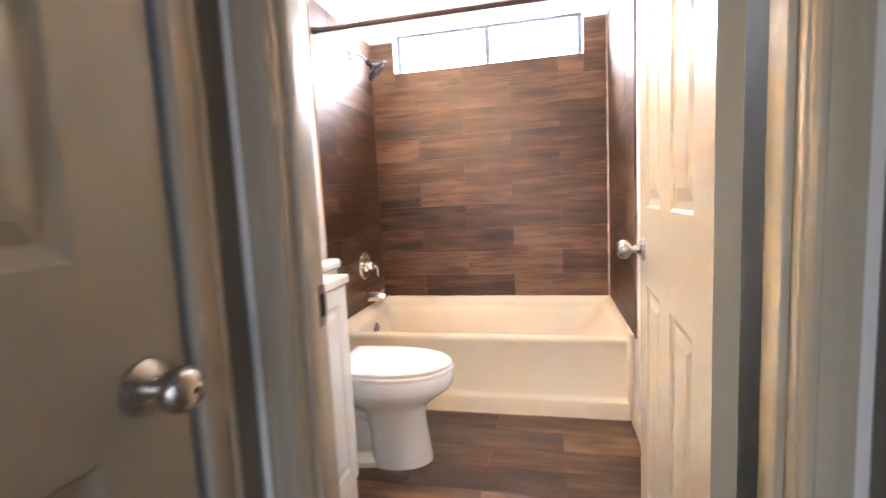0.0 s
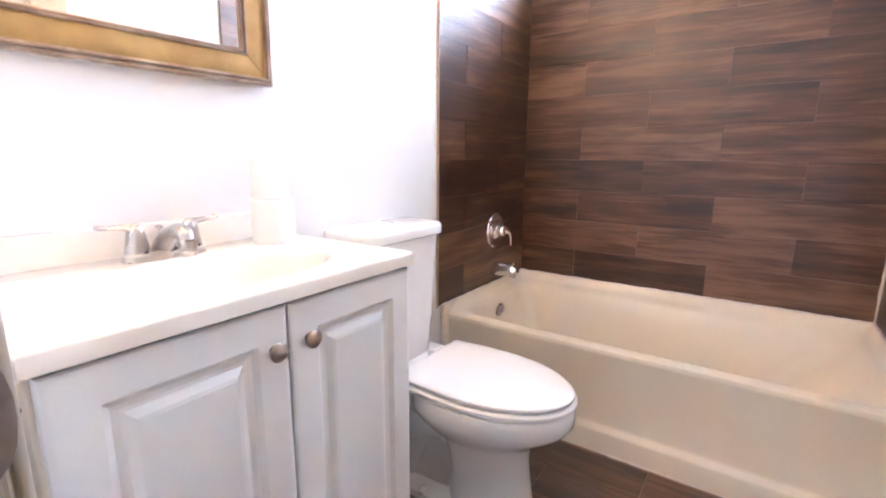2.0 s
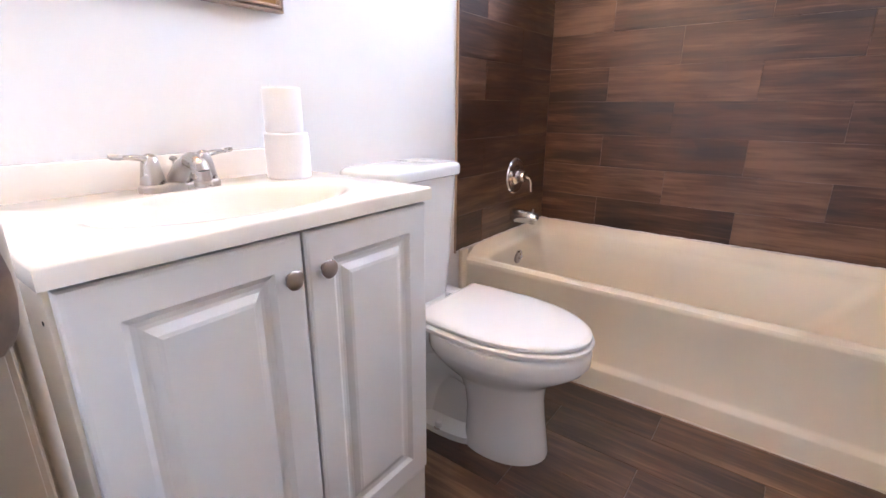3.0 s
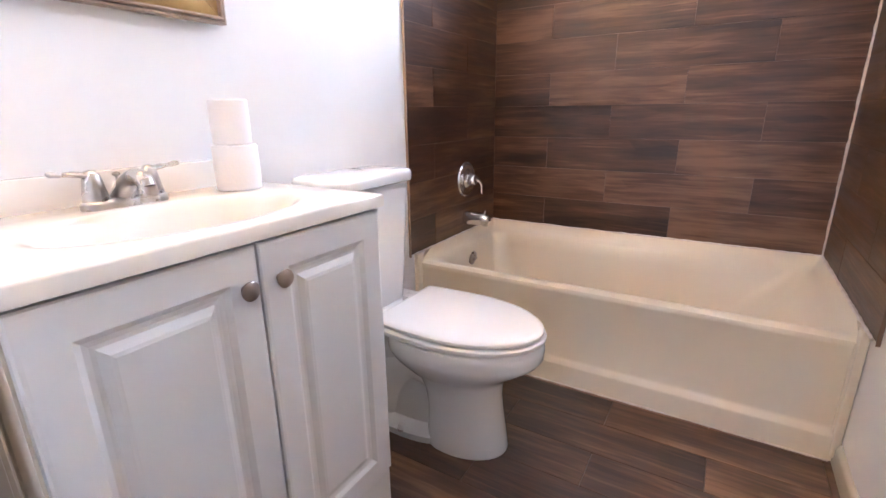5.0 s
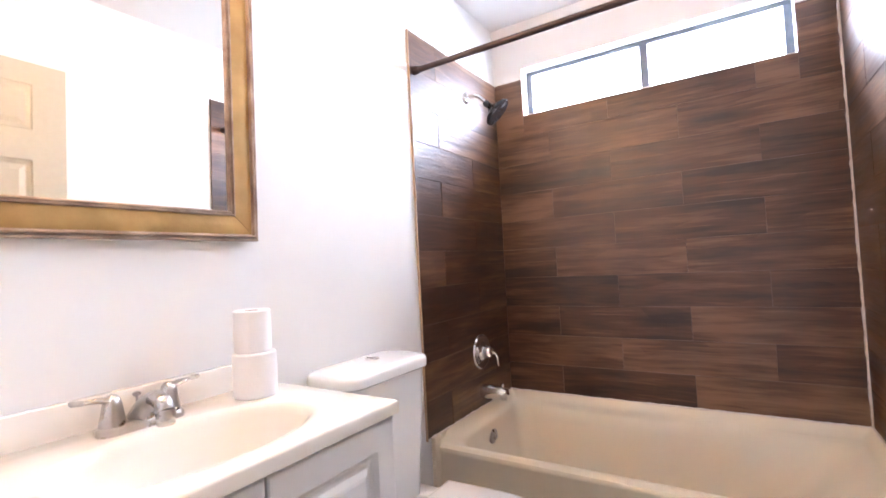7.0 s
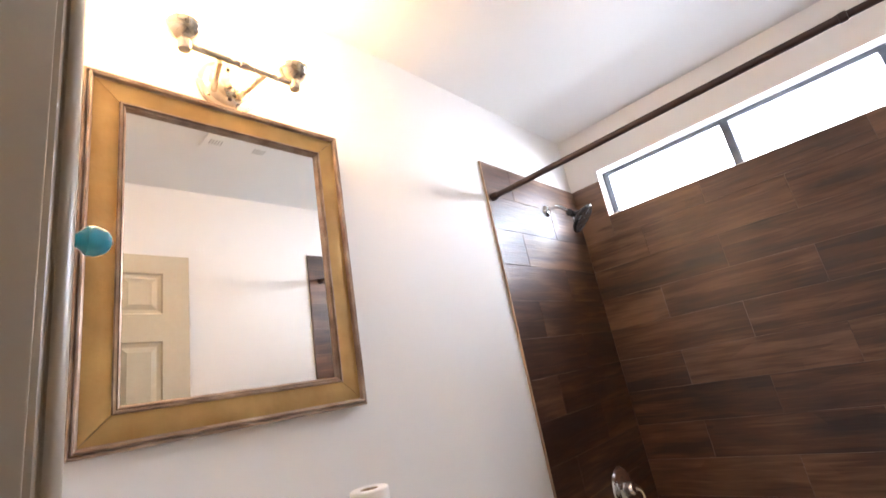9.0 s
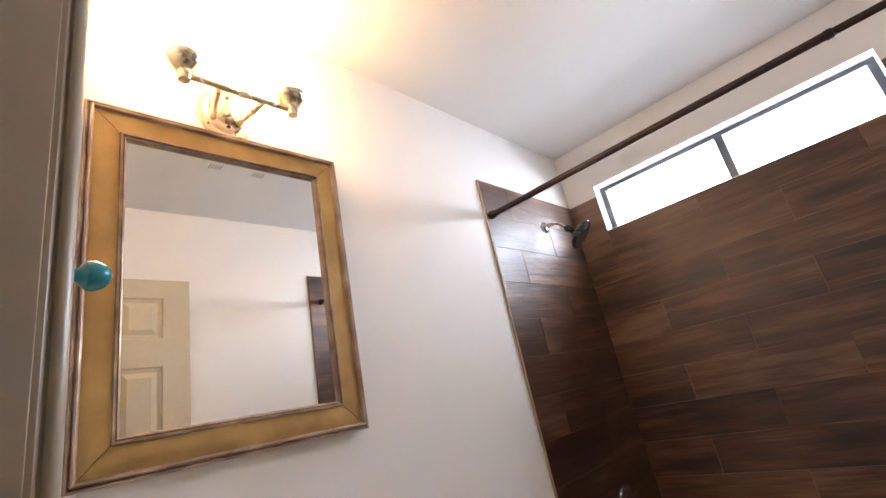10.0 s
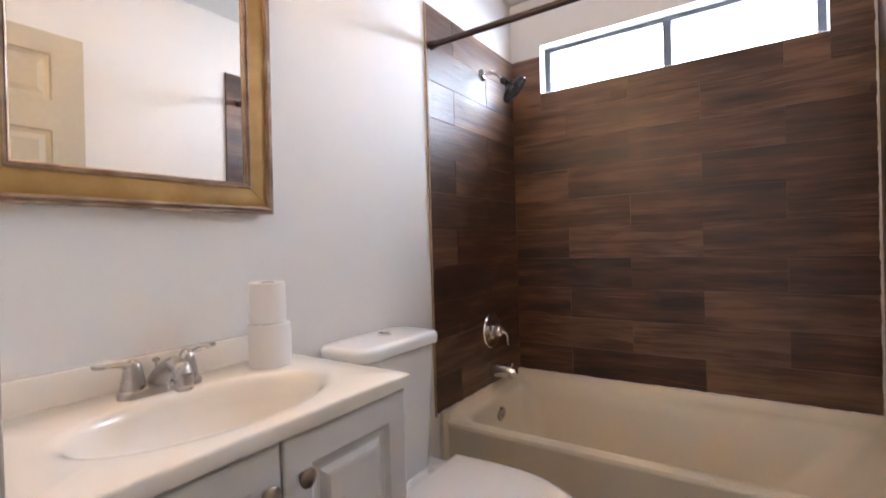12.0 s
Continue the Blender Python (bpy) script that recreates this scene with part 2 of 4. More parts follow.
def ring(radius, z, n=32, centre=(0, 0)):
    return [(centre[0] + radius * math.cos(2 * math.pi * i / n), centre[1] + radius * math.sin(2 * math.pi * i / n), z) for i in range(n)]


def lathe(profile, n=32, bm=None, caps=True):
    """Turns (radius, z) pairs round the z axis."""
    return loft(bm or bmesh.new(), [ring(max(r, 1e-4), z, n) for r, z in profile], caps=caps)


def tube(points, radii, n=14, flat=1.0):
    """A tube along points; flat squeezes it in the binormal."""
    pts = [Vector(p) for p in points]
    rings, side = [], None
    for i, p in enumerate(pts):
        d = (pts[min(i + 1, len(pts) - 1)] - pts[max(i - 1, 0)]).normalized()
        if side is None:
            side = d.orthogonal().normalized() if abs(d.z) > 0.9 else d.cross(Vector((0, 0, 1))).normalized()
        side = (side - d * side.dot(d)).normalized()
        up = side.cross(d)
        r = radii[i] if isinstance(radii, (list, tuple)) else radii
        rings.append([p + side * (r * math.cos(a)) + up * (r * flat * math.sin(a)) for a in (2 * math.pi * k / n for k in range(n))])
    return loft(bmesh.new(), rings)


def smooth_line(points, steps=6):
    """Catmull-Rom through points."""
    p = [Vector(q) for q in points]
    p = [p[0] * 2 - p[1]] + p + [p[-1] * 2 - p[-2]]
    out = []
    for i in range(1, len(p) - 2):
        for k in range(steps):
            t = k / steps
            a, b, c, d = p[i - 1:i + 3]
            out.append(0.5 * ((2 * b) + (c - a) * t + (2 * a - 5 * b + 4 * c - d) * t * t + (3 * b - a - 3 * c + d) * t ** 3))
    return out + [p[-2]]


def prism(profile, length, bm=None):
    """A moulding: a closed profile in (u, v) drawn along x from 0 to length."""
    return loft(bm or bmesh.new(), [[(0, u, v) for u, v in profile], [(length, u, v) for u, v in profile]])


def structure(ob, label="", category=""):
    return tagged(ob, label, category, kind="structure")


# ---- walls, floor slab, ceiling ----
T = 0.15
structure(part("floor", boxed(-0.2, 1.75, -2.6, 2.6, -0.12, -0.010), GROUT), "concrete slab under brown wood-look floor planks", "floor")
structure(part("ceiling", boxed(-0.2, 1.75, -2.6, 2.6, TOP, TOP + 0.1), CEILING), "flat off-white painted ceiling", "ceiling")
structure(part("wall_west", boxed(-0.01 - T, -0.01, 0.0, 2.55, -0.01, TOP), PAINT), "smooth white painted wall behind the vanity and toilet", "wall")
structure(part("wall_east", boxed(1.51, 1.51 + T, 0.0, 2.55, -0.01, TOP), PAINT), "smooth white painted wall beside the open door", "wall")
bm = bmesh.new()
x0, x1, z0, z1 = WIN
for a in ((-0.01, x0, -0.01, TOP), (x1, 1.51, -0.01, TOP), (x0, x1, -0.01, z0 - 0.006), (x0, x1, z1, TOP)):
    box(bm, a[0], a[1], BACK + 0.01, BACK + 0.01 + T, a[2], a[3])
structure(part("wall_north", bm, PAINT), "white painted wall with a wide high window opening above the bath", "wall")
DOOR_L, DOOR_R, HEAD, IN, OUT = 0.757, 1.420, 2.055, 0.095, 0.0
bm = bmesh.new()
for a in ((-0.01, DOOR_L - 0.012, -0.01, TOP), (DOOR_R + 0.012, 1.51, -0.01, TOP), (DOOR_L - 0.012, DOOR_R + 0.012, HEAD + 0.012, TOP)):
    box(bm, a[0], a[1], OUT, IN, a[2], a[3])
structure(part("wall_south", bm, PAINT), "white painted wall round the bathroom doorway", "wall")
HALL_L, HALL_R = 0.675, 1.50
structure(part("hall_wall_east", boxed(HALL_R, HALL_R + 0.12, -2.5, -0.002, -0.01, TOP), HALL), "beige hallway wall, its dimness put into the paint colour", "wall")
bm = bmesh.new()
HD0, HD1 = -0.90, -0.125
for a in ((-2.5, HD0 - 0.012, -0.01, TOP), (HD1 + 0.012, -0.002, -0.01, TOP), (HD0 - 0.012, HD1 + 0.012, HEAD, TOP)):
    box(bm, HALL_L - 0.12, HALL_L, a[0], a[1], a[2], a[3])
structure(part("hall_wall_west", bm, HALL), "beige hallway wall with a closed door, its dimness put into the paint colour", "wall")
# unseen end wall, added with an opening that lets the fill in
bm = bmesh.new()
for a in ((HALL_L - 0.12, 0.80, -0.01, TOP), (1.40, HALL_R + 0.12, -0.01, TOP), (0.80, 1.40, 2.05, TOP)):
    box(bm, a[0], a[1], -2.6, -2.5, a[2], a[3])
structure(part("hall_wall_south", bm, HALL), "added unseen hallway end wall, coloured dim, open for the fill light", "wall")
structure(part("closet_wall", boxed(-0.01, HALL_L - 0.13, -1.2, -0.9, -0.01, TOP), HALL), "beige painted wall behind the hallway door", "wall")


# ---- door frames, casings, baseboards ----
def casing_profile(w=0.058, d=0.014):
    return [(0, 0), (0, d * .6), (w * .08, d * .95), (w * .2, d), (w * .27, d * .72), (w * .55, d * .8), (w * .68, d * .55), (w * .8, d * .95), (w * .95, d * .8), (w, d * .45), (w, 0)]


BEADED = [(0, 0), (0, 0.0030), (0.0010, 0.0042), (0.0032, 0.0048), (0.0034, 0.0056), (0.0016, 0.0066), (0.0010, 0.0084), (0.0014, 0.0106), (0.0030, 0.0128), (0.0060, 0.0144), (0.012, 0.0148), (0.015, 0.012), (0.032, 0.012), (0.040, 0.009), (0.046, 0.012), (0.054, 0.010), (0.058, 0.006), (0.058, 0)]


def casing(name, mat, label, origin, along, across, out, length, beaded=False):
    """A strip of moulding: drawn along one axis, its width across, its relief out."""
    m = Matrix((Vector(along), Vector(across), Vector(out))).transposed().to_4x4()
    ob = part(name, prism(BEADED if beaded else casing_profile(), length), mat, smooth=True, m=Matrix.Translation(origin) @ m)
    return structure(ob, label, "trim")


J = 0.012
bm = bmesh.new()
box(bm, DOOR_R, DOOR_R + J, OUT, IN, -0.005, HEAD + J, 0.001)
box(bm, DOOR_L, DOOR_R, OUT, IN, HEAD, HEAD + J, 0.001)
box(bm, DOOR_R - 0.012, DOOR_R, 0.018, 0.052, -0.005, HEAD, 0.003)
box(bm, DOOR_L + 0.012, DOOR_R - 0.012, 0.018, 0.052, HEAD - 0.012, HEAD, 0.003)
structure(part("door_frame", bm, TRIM, smooth=True), "beige glossy door jamb and head at the hinge side", "door frame")
# strike-side jamb takes the darkened trim, the hinge side the lighter one
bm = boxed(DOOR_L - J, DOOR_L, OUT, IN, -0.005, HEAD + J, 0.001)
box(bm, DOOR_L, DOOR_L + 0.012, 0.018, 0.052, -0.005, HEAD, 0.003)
jamb = structure(part("door_frame", bm, SHADED_TRIM, smooth=True), "glossy door jamb with a door stop and strike plate, coloured as in shade", "door frame")
lip = [(DOOR_L + 0.0015, IN - 0.024), (DOOR_L + 0.0015, IN - 0.004), (DOOR_L - 0.001, IN + 0.006), (DOOR_L - 0.005, IN + 0.012), (DOOR_L - 0.007, IN + 0.011), (DOOR_L - 0.003, IN + 0.005), (DOOR_L - 0.001, IN - 0.005), (DOOR_L - 0.001, IN - 0.024)]
bm = bmesh.new()
sizes = [(0.0, 0.892), (0.5, 0.897), (0.8, 0.905), (1.0, 0.920), (1.0, 0.934), (0.8, 0.949), (0.5, 0.957), (0.0, 0.962)]
loft(bm, [[(x if y < IN else DOOR_L + (x - DOOR_L) * (0.3 + 0.7 * k), y if y < IN else IN + (y - IN) * k, z) for x, y in lip] for k, z in sizes])
plate = part("strike_plate", bm, BACKLIT_METAL, jamb, "strike plate with a curved lip, browned in colour as if backlit", True)
part("latch_hole", boxed(DOOR_L + 0.0012, DOOR_L + 0.0022, IN - 0.020, IN - 0.004, 0.908, 0.946), DARK, jamb, "dark latch hole")
casing("door_casing", SHADED_TRIM, "glossy moulded casing at the bathroom side of the doorway, coloured as in shade", (DOOR_L - 0.004, IN, -0.005), (0, 0, 1), (-1, 0, 0), (0, 1, 0), HEAD + 0.06, True)
casing("door_casing", TRIM, "beige moulded casing behind the open door", (DOOR_R + 0.004, IN, -0.005), (0, 0, 1), (1, 0, 0), (0, 1, 0), HEAD + 0.06)
casing("door_casing", TRIM, "beige moulded casing over the bathroom side of the doorway", (DOOR_L - 0.003, IN, HEAD + 0.004), (1, 0, 0), (0, 0, 1), (0, 1, 0), DOOR_R - DOOR_L + 0.006)
casing("hall_casing", SHADED_TRIM, "beige moulded casing at the hallway side of the doorway, darkened for shade", (DOOR_L - 0.004, OUT, -0.005), (0, 0, 1), (-1, 0, 0), (0, -1, 0), HEAD + 0.06)
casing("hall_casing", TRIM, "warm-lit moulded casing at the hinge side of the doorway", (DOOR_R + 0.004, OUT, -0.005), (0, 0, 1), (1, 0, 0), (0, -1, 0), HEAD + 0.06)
casing("hall_casing", SHADED_TRIM, "beige moulded casing over the hallway side of the doorway, darkened for shade", (DOOR_L - 0.003, OUT, HEAD + 0.004), (1, 0, 0), (0, 0, 1), (0, -1, 0), DOOR_R - DOOR_L + 0.006)
casing("hall_casing", SHADED_TRIM, "shadowed moulded casing beside the closed hallway door", (HALL_L, HD1 + 0.008, -0.005), (0, 0, 1), (0, 1, 0), (1, 0, 0), HEAD + 0.06)
casing("hall_casing", SHADED_TRIM, "shadowed moulded casing at the hinge side of the hallway door", (HALL_L, HD0 - 0.008, -0.005), (0, 0, 1), (0, -1, 0), (1, 0, 0), HEAD + 0.06)

bb = [(0, 0), (0.013, 0), (0.013, 0.058), (0.011, 0.066), (0.006, 0.074), (0, 0.078)]
ob = part("baseboard", prism(bb, 1.637 - IN - 0.015), TRIM, smooth=True, m=Matrix.Translation((1.51, IN + 0.015, -0.004)) @ Matrix(((0, -1, 0), (1, 0, 0), (0, 0, 1))).to_4x4())
structure(ob, "cream moulded baseboard along the wall up to the bath", "baseboard")
ob = part("baseboard", prism(bb, 1.637 - 0.842), TRIM, smooth=True, m=Matrix.Translation((-0.01, 1.637, -0.004)) @ Matrix(((0, 1, 0), (-1, 0, 0), (0, 0, 1))).to_4x4())
structure(ob, "cream moulded baseboard behind the toilet", "baseboard")


# ---- doors ----
def panel_door(name, label, width, height, cols, rows, mat, side, knob_z, knob_mat):
    """A moulded six-panel leaf: hinge at the origin, leaf along +x, its seen face towards +y at y=0, 35 mm thick."""
    door = thing(name, label, "door")
    bm = bmesh.new()
    xs = sorted({0, width, *[c for pair in cols for c in pair]})
    zs = sorted({0, height, *[r for pair in rows for r in pair]})
    th = 0.035
    for y, sgn in ((0, 1), (-th, -1)):
        for i in range(len(xs) - 1):
            for k in range(len(zs) - 1):
                a, b, c, d = xs[i], xs[i + 1], zs[k], zs[k + 1]
                if (a, b) in cols and (c, d) in rows:
                    steps = [(0, 0), (0.006, -0.005), (0.020, -0.0085), (0.024, -0.0085), (0.046, -0.002)]
                    loft(bm, [[(a + o, y + sgn * h, c + o), (b - o, y + sgn * h, c + o), (b - o, y + sgn * h, d - o), (a + o, y + sgn * h, d - o)] for o, h in steps], caps=False)
                    o, h = steps[-1]
                    bm.faces.new([bm.verts.new(p) for p in ((a + o, y + sgn * h, c + o), (b - o, y + sgn * h, c + o), (b - o, y + sgn * h, d - o), (a + o, y + sgn * h, d - o))])
                else:
                    bm.faces.new([bm.verts.new(p) for p in ((a, y, c), (b, y, c), (b, y, d), (a, y, d))])
    for p in (((0, 0, 0), (width, 0, 0), (width, -th, 0), (0, -th, 0)), ((0, 0, height), (width, 0, height), (width, -th, height), (0, -th, height)),
              ((0, 0, 0), (0, -th, 0), (0, -th, height), (0, 0, height)), ((width, 0, 0), (width, -th, 0), (width, -th, height), (width, 0, height))):
        bm.faces.new([bm.verts.new(q) for q in p])
    bmesh.ops.remove_doubles(bm, verts=bm.verts, dist=0.0002)
    part("leaf", bm, mat, door)
    prof = [(0.033, 0.0), (0.033, 0.004), (0.026, 0.010), (0.013, 0.013), (0.011, 0.028), (0.014, 0.034), (0.024, 0.040), (0.0275, 0.050), (0.0265, 0.060), (0.019, 0.068), (0.006, 0.071)]
    for face, rx in ((0, -90), (-th, 90)):
        knob = part("door_knob", lathe(prof, 36), knob_mat, door, "rounded metal knob on a round rose", True, pose(width - 0.062, face, knob_z, rx))
        part("keyhole", lathe([(0.004, 0), (0.004, 0.0012)], 12), DARK, knob, "small dark hole", m=pose(0, 0, 0.0705))
    part("latch_face", boxed(width, width + 0.0012, -0.029, -0.006, knob_z - 0.028, knob_z + 0.028, 0.0004), NICKEL, door, "metal latch plate")
    return door


COLS = [(0.115, 0.300), (0.410, 0.595)]
ROWS = [(0.22, 0.828), (1.040, 1.625), (1.75, 1.945)]
leaf = panel_door("door", "cream six-panel door standing open against the wall", 0.710, 2.035, [(round(a, 4), round(b, 4)) for a, b in COLS], ROWS, TRIM, 1, 0.922, NICKEL)
leaf.matrix_basis = Matrix.Translation((1.364, 0.112, 0.008)) @ pose(0, 0, 0, 0, 0, 87.6)
# this leaf gets the colour with the hallway shade in it
hall_leaf = panel_door("door", "six-panel door closed in the hallway, its shade put into a darker colour", 0.772, 2.035, [(0.125, 0.335), (0.437, 0.647)], ROWS, SHADED_DOOR, 1, 0.885, NICKEL)
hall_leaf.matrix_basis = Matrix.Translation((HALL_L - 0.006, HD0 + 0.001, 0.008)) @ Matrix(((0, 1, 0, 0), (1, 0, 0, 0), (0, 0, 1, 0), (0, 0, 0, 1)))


# ---- window ----
win = structure(new("window_1"), "wide low sliding window with dark metal frame, glowing with daylight", "window")
x0, x1, z0, z1 = WIN
yf = BACK + 0.085
bm = bmesh.new()
F = 0.022
box(bm, x0, x1, yf, yf + 0.05, z0 - 0.005, z0 + 0.012, 0.002)
box(bm, x0, x1, yf, yf + 0.05, z1 - F, z1, 0.002)
box(bm, x0, x0 + F + 0.008, yf, yf + 0.05, z0 + 0.012, z1 - F, 0.002)
box(bm, x1 - F - 0.008, x1, yf, yf + 0.05, z0 + 0.012, z1 - F, 0.002)
part("window_frame", bm, ALU, win, "dark grey aluminium frame")
part("mullion", boxed(0.755, 0.792, yf - 0.004, yf + 0.04, z0 + 0.012, z1 - F, 0.003), ALU, win, "dark meeting stile")
for i, (a, b, y) in enumerate(((x0 + F + 0.008, 0.755, yf + 0.030), (0.792, x1 - F - 0.008, yf + 0.012))):
    pane = part("pane", boxed(a, b, y, y + 0.004, z0 + 0.012, z1 - F), GLASS, win, "clear glass pane")
    pane.visible_shadow = False
part("window_sill", boxed(x0 + 0.001, x1 - 0.001, BACK - 0.001, yf, z0 - 0.005, z0 - 0.001, 0.001), PAINT, win, "white painted sill")

# ---- bathtub ----
tub = thing("bathtub", "almond enamelled alcove bathtub with a straight apron, under wood-look tile", "bathtub")
APRON, RIM, LIP = 1.640, 0.388, 0.440


def rounded(x0, x1, y0, y1, r, z, n=8):
    pts = []
    for cx, cy, a0 in ((x1 - r, y1 - r, 0), (x0 + r, y1 - r, 90), (x0 + r, y0 + r, 180), (x1 - r, y0 + r, 270)):
        for i in range(n + 1):
            a = radians(a0 + 90 * i / n)
            pts.append((cx + r * math.cos(a), cy + r * math.sin(a), z))
    return pts


def tub_ring(x0, x1, y0, y1, r, z_side, z_front):
    """A ring of the basin whose three walled sides may stand higher than its front."""
    pts = rounded(x0, x1, y0, y1, r, 0)
    mid = max(y0 + r + 0.004, APRON + 0.085)
    k = 2 * 9
    pts = pts[:k] + [(x0, mid, 0)] + pts[k:] + [(x1, mid, 0)]
    out = []
    for x, y, z in pts:
        t = min(max((y - APRON - 0.01) / 0.05, 0), 1)
        out.append((x, y, z_front + (z_side - z_front) * t))
    return out


F = RIM + 0.0065
bm = bmesh.new()
rows = [tub_ring(-0.008, 1.508, APRON + 0.006, BACK + 0.008, 0.004, LIP, F),
        tub_ring(0.008, 1.492, APRON + 0.014, BACK - 0.008, 0.010, LIP - 0.001, F),
        tub_ring(0.014, 1.486, APRON + 0.020, BACK - 0.015, 0.014, RIM + 0.036, F),
        tub_ring(0.024, 1.476, APRON + 0.028, BACK - 0.028, 0.022, RIM + 0.019, F),
        tub_ring(0.040, 1.462, APRON + 0.042, BACK - 0.046, 0.034, RIM + 0.011, F),
        tub_ring(0.054, 1.450, APRON + 0.054, BACK - 0.062, 0.05, RIM + 0.004, RIM + 0.003),
        tub_ring(0.063, 1.438, APRON + 0.062, BACK - 0.072, 0.07, RIM - 0.010, RIM - 0.010),
        tub_ring(0.073, 1.400, APRON + 0.074, BACK - 0.084, 0.08, RIM - 0.06, RIM - 0.06),
        tub_ring(0.110, 1.240, APRON + 0.100, BACK - 0.110, 0.10, 0.13, 0.13),
        tub_ring(0.140, 1.180, APRON + 0.125, BACK - 0.135, 0.10, 0.085, 0.085),
        tub_ring(0.220, 1.100, APRON + 0.190, BACK - 0.200, 0.10, 0.072, 0.072)]
loft(bm, rows, caps=False)
bm.faces.new([bm.verts.new(p) for p in rows[-1]])
bmesh.ops.remove_doubles(bm, verts=bm.verts, dist=0.0002)
part("basin", bm, TUB, tub, smooth=True)
# apron: recessed panel, rolled rim, skirt ledge
prof = [(APRON + 0.03, RIM + 0.0075), (APRON + 0.012, RIM + 0.0075), (APRON + 0.003, RIM + 0.003), (APRON, RIM - 0.006), (APRON + 0.001, RIM - 0.018), (APRON + 0.004, RIM - 0.026), (APRON + 0.004, 0.110), (APRON + 0.001, 0.098),
        (APRON - 0.012, 0.086), (APRON - 0.014, 0.078), (APRON - 0.012, -0.006), (APRON + 0.03, -0.006)]
bm = bmesh.new()
loft(bm, [[(x, y, z) for y, z in prof] for x in (-0.008, 1.508)])
part("apron", bm, TUB, tub, "almond apron with a rounded rim and a ledge at the foot", True)
for a, b in ((-0.006, 0.014), (1.484, 1.508)):
    part("end_flange", boxed(a, b, APRON - 0.009, APRON + 0.03, 0.0, RIM + 0.004, 0.008, 4), TUB, tub, smooth=True)

for xa, xb in ((-0.009, 0.012), (1.488, 1.509)):
    part("corner_flange", boxed(xa, xb, 1.612, 1.66, 0.02, LIP - 0.002, 0.007, 4), TUB, tub, smooth=True)
over = part("overflow_cover", lathe([(0.036, 0), (0.036, 0.003), (0.031, 0.008), (0.012, 0.010), (0.008, 0.016), (0.003, 0.017)], 28), DARK_NICKEL, tub, "round metal overflow cover", True, pose(0.0775, 2.0, 0.325, 0, 97, 0))
part("trip_lever", boxed(-0.004, 0.004, -0.020, 0.012, 0.016, 0.022, 0.002), CHROME, over, "small lever", m=pose(0, 0, 0, 0, 0, 30))
part("drain", lathe([(0.034, 0), (0.034, 0.002), (0.026, 0.004), (0.02, 0.001)], 24), NICKEL, tub, "round metal drain", True, pose(0.30, 2.03, 0.0725))

# caulk beads
bm = bmesh.new()


def bead(bm, a, b, r, n=40, seed=0):
    a, b = Vector(a), Vector(b)
    rng = random.Random(seed)
    pts = [a.lerp(b, i / n) for i in range(n + 1)]
    rr = [r * rng.uniform(0.55, 1.25) for _ in pts]
    t = tube(pts, rr, 6)
    me = bpy.data.meshes.new("tmp")
    t.to_mesh(me)
    t.free()
    bm.from_mesh(me)
    bpy.data.meshes.remove(me)


bead(bm, (0.004, 1.60, LIP), (0.004, BACK - 0.005, LIP), 0.005, seed=1)
bead(bm, (0.004, BACK - 0.004, LIP), (1.496, BACK - 0.004, LIP), 0.005, 70, seed=2)
bead(bm, (1.496, 1.56, LIP), (1.496, BACK - 0.005, LIP), 0.006, seed=3)
structure(part("caulk_line", bm, CAULK, smooth=True), "uneven white caulk bead between bath and tile", "caulk")
bm = bmesh.new()
bead(bm, (ROOM_W - 0.003, BACK - 0.003, LIP), (ROOM_W - 0.003, BACK - 0.003, 2.135), 0.0058, 90, seed=4)
structure(part("corner_caulk", bm, CAULK, smooth=True), "thick uneven white caulk in the tiled corner", "caulk")
bm = bmesh.new()
bead(bm, (0.0, APRON - 0.014, -0.001), (1.49, APRON - 0.014, -0.001), 0.0048, 60, seed=5)
structure(part("floor_caulk", bm, CAULK, smooth=True), "thin white caulk line along the foot of the bath", "caulk")

# tile backing and edges
for name, a in (("tile_bed_west", (-0.0099, -0.0012, 1.584, BACK, LIP, 2.139)), ("tile_bed_east", (1.5012, 1.5099, 1.540, BACK, LIP, 2.139))):
    structure(part(name, boxed(*a), GROUT), "brown grout behind the wall tiles", "grout")
bm = bmesh.new()
for a in ((-0.003, WIN[0], 2.139), (WIN[1], 1.503, 2.139), (WIN[0], WIN[1], WIN[2] - 0.006)):
    box(bm, a[0], a[1], BACK + 0.0012, BACK + 0.0099, LIP, a[2])
structure(part("tile_bed_north", bm, GROUT), "brown grout behind the wall tiles", "grout")
structure(part("tile_edge_west", boxed(-0.0095, 0.0006, 1.5795, 1.5838, LIP - 0.01, 2.141, 0.001), EDGE), "thin tan edge strip along the tile", "trim")
structure(part("tile_edge_east", boxed(1.4996, 1.5095, 1.5375, 1.5398, LIP - 0.01, 2.141, 0.001), GROUT), "thin brown grouted edge along the tile", "trim")


# ---- bath fittings on the tiled wall ----
valve = thing("shower_valve", "polished chrome round shower valve with lever on dark tile", "shower valve", (0, 2.070, 0.706))
part("escutcheon", lathe([(0.086, 0), (0.086, 0.003), (0.080, 0.009), (0.062, 0.011), (0.052, 0.009), (0.034, 0.016), (0.030, 0.020)], 40), CHROME, valve, "", True, pose(0.0005, 0, 0, 0, 90))
part("hub", lathe([(0.029, 0.018), (0.028, 0.045), (0.024, 0.056), (0.010, 0.062)], 28), CHROME, valve, "", True, pose(0, 0, 0, 0, 90))
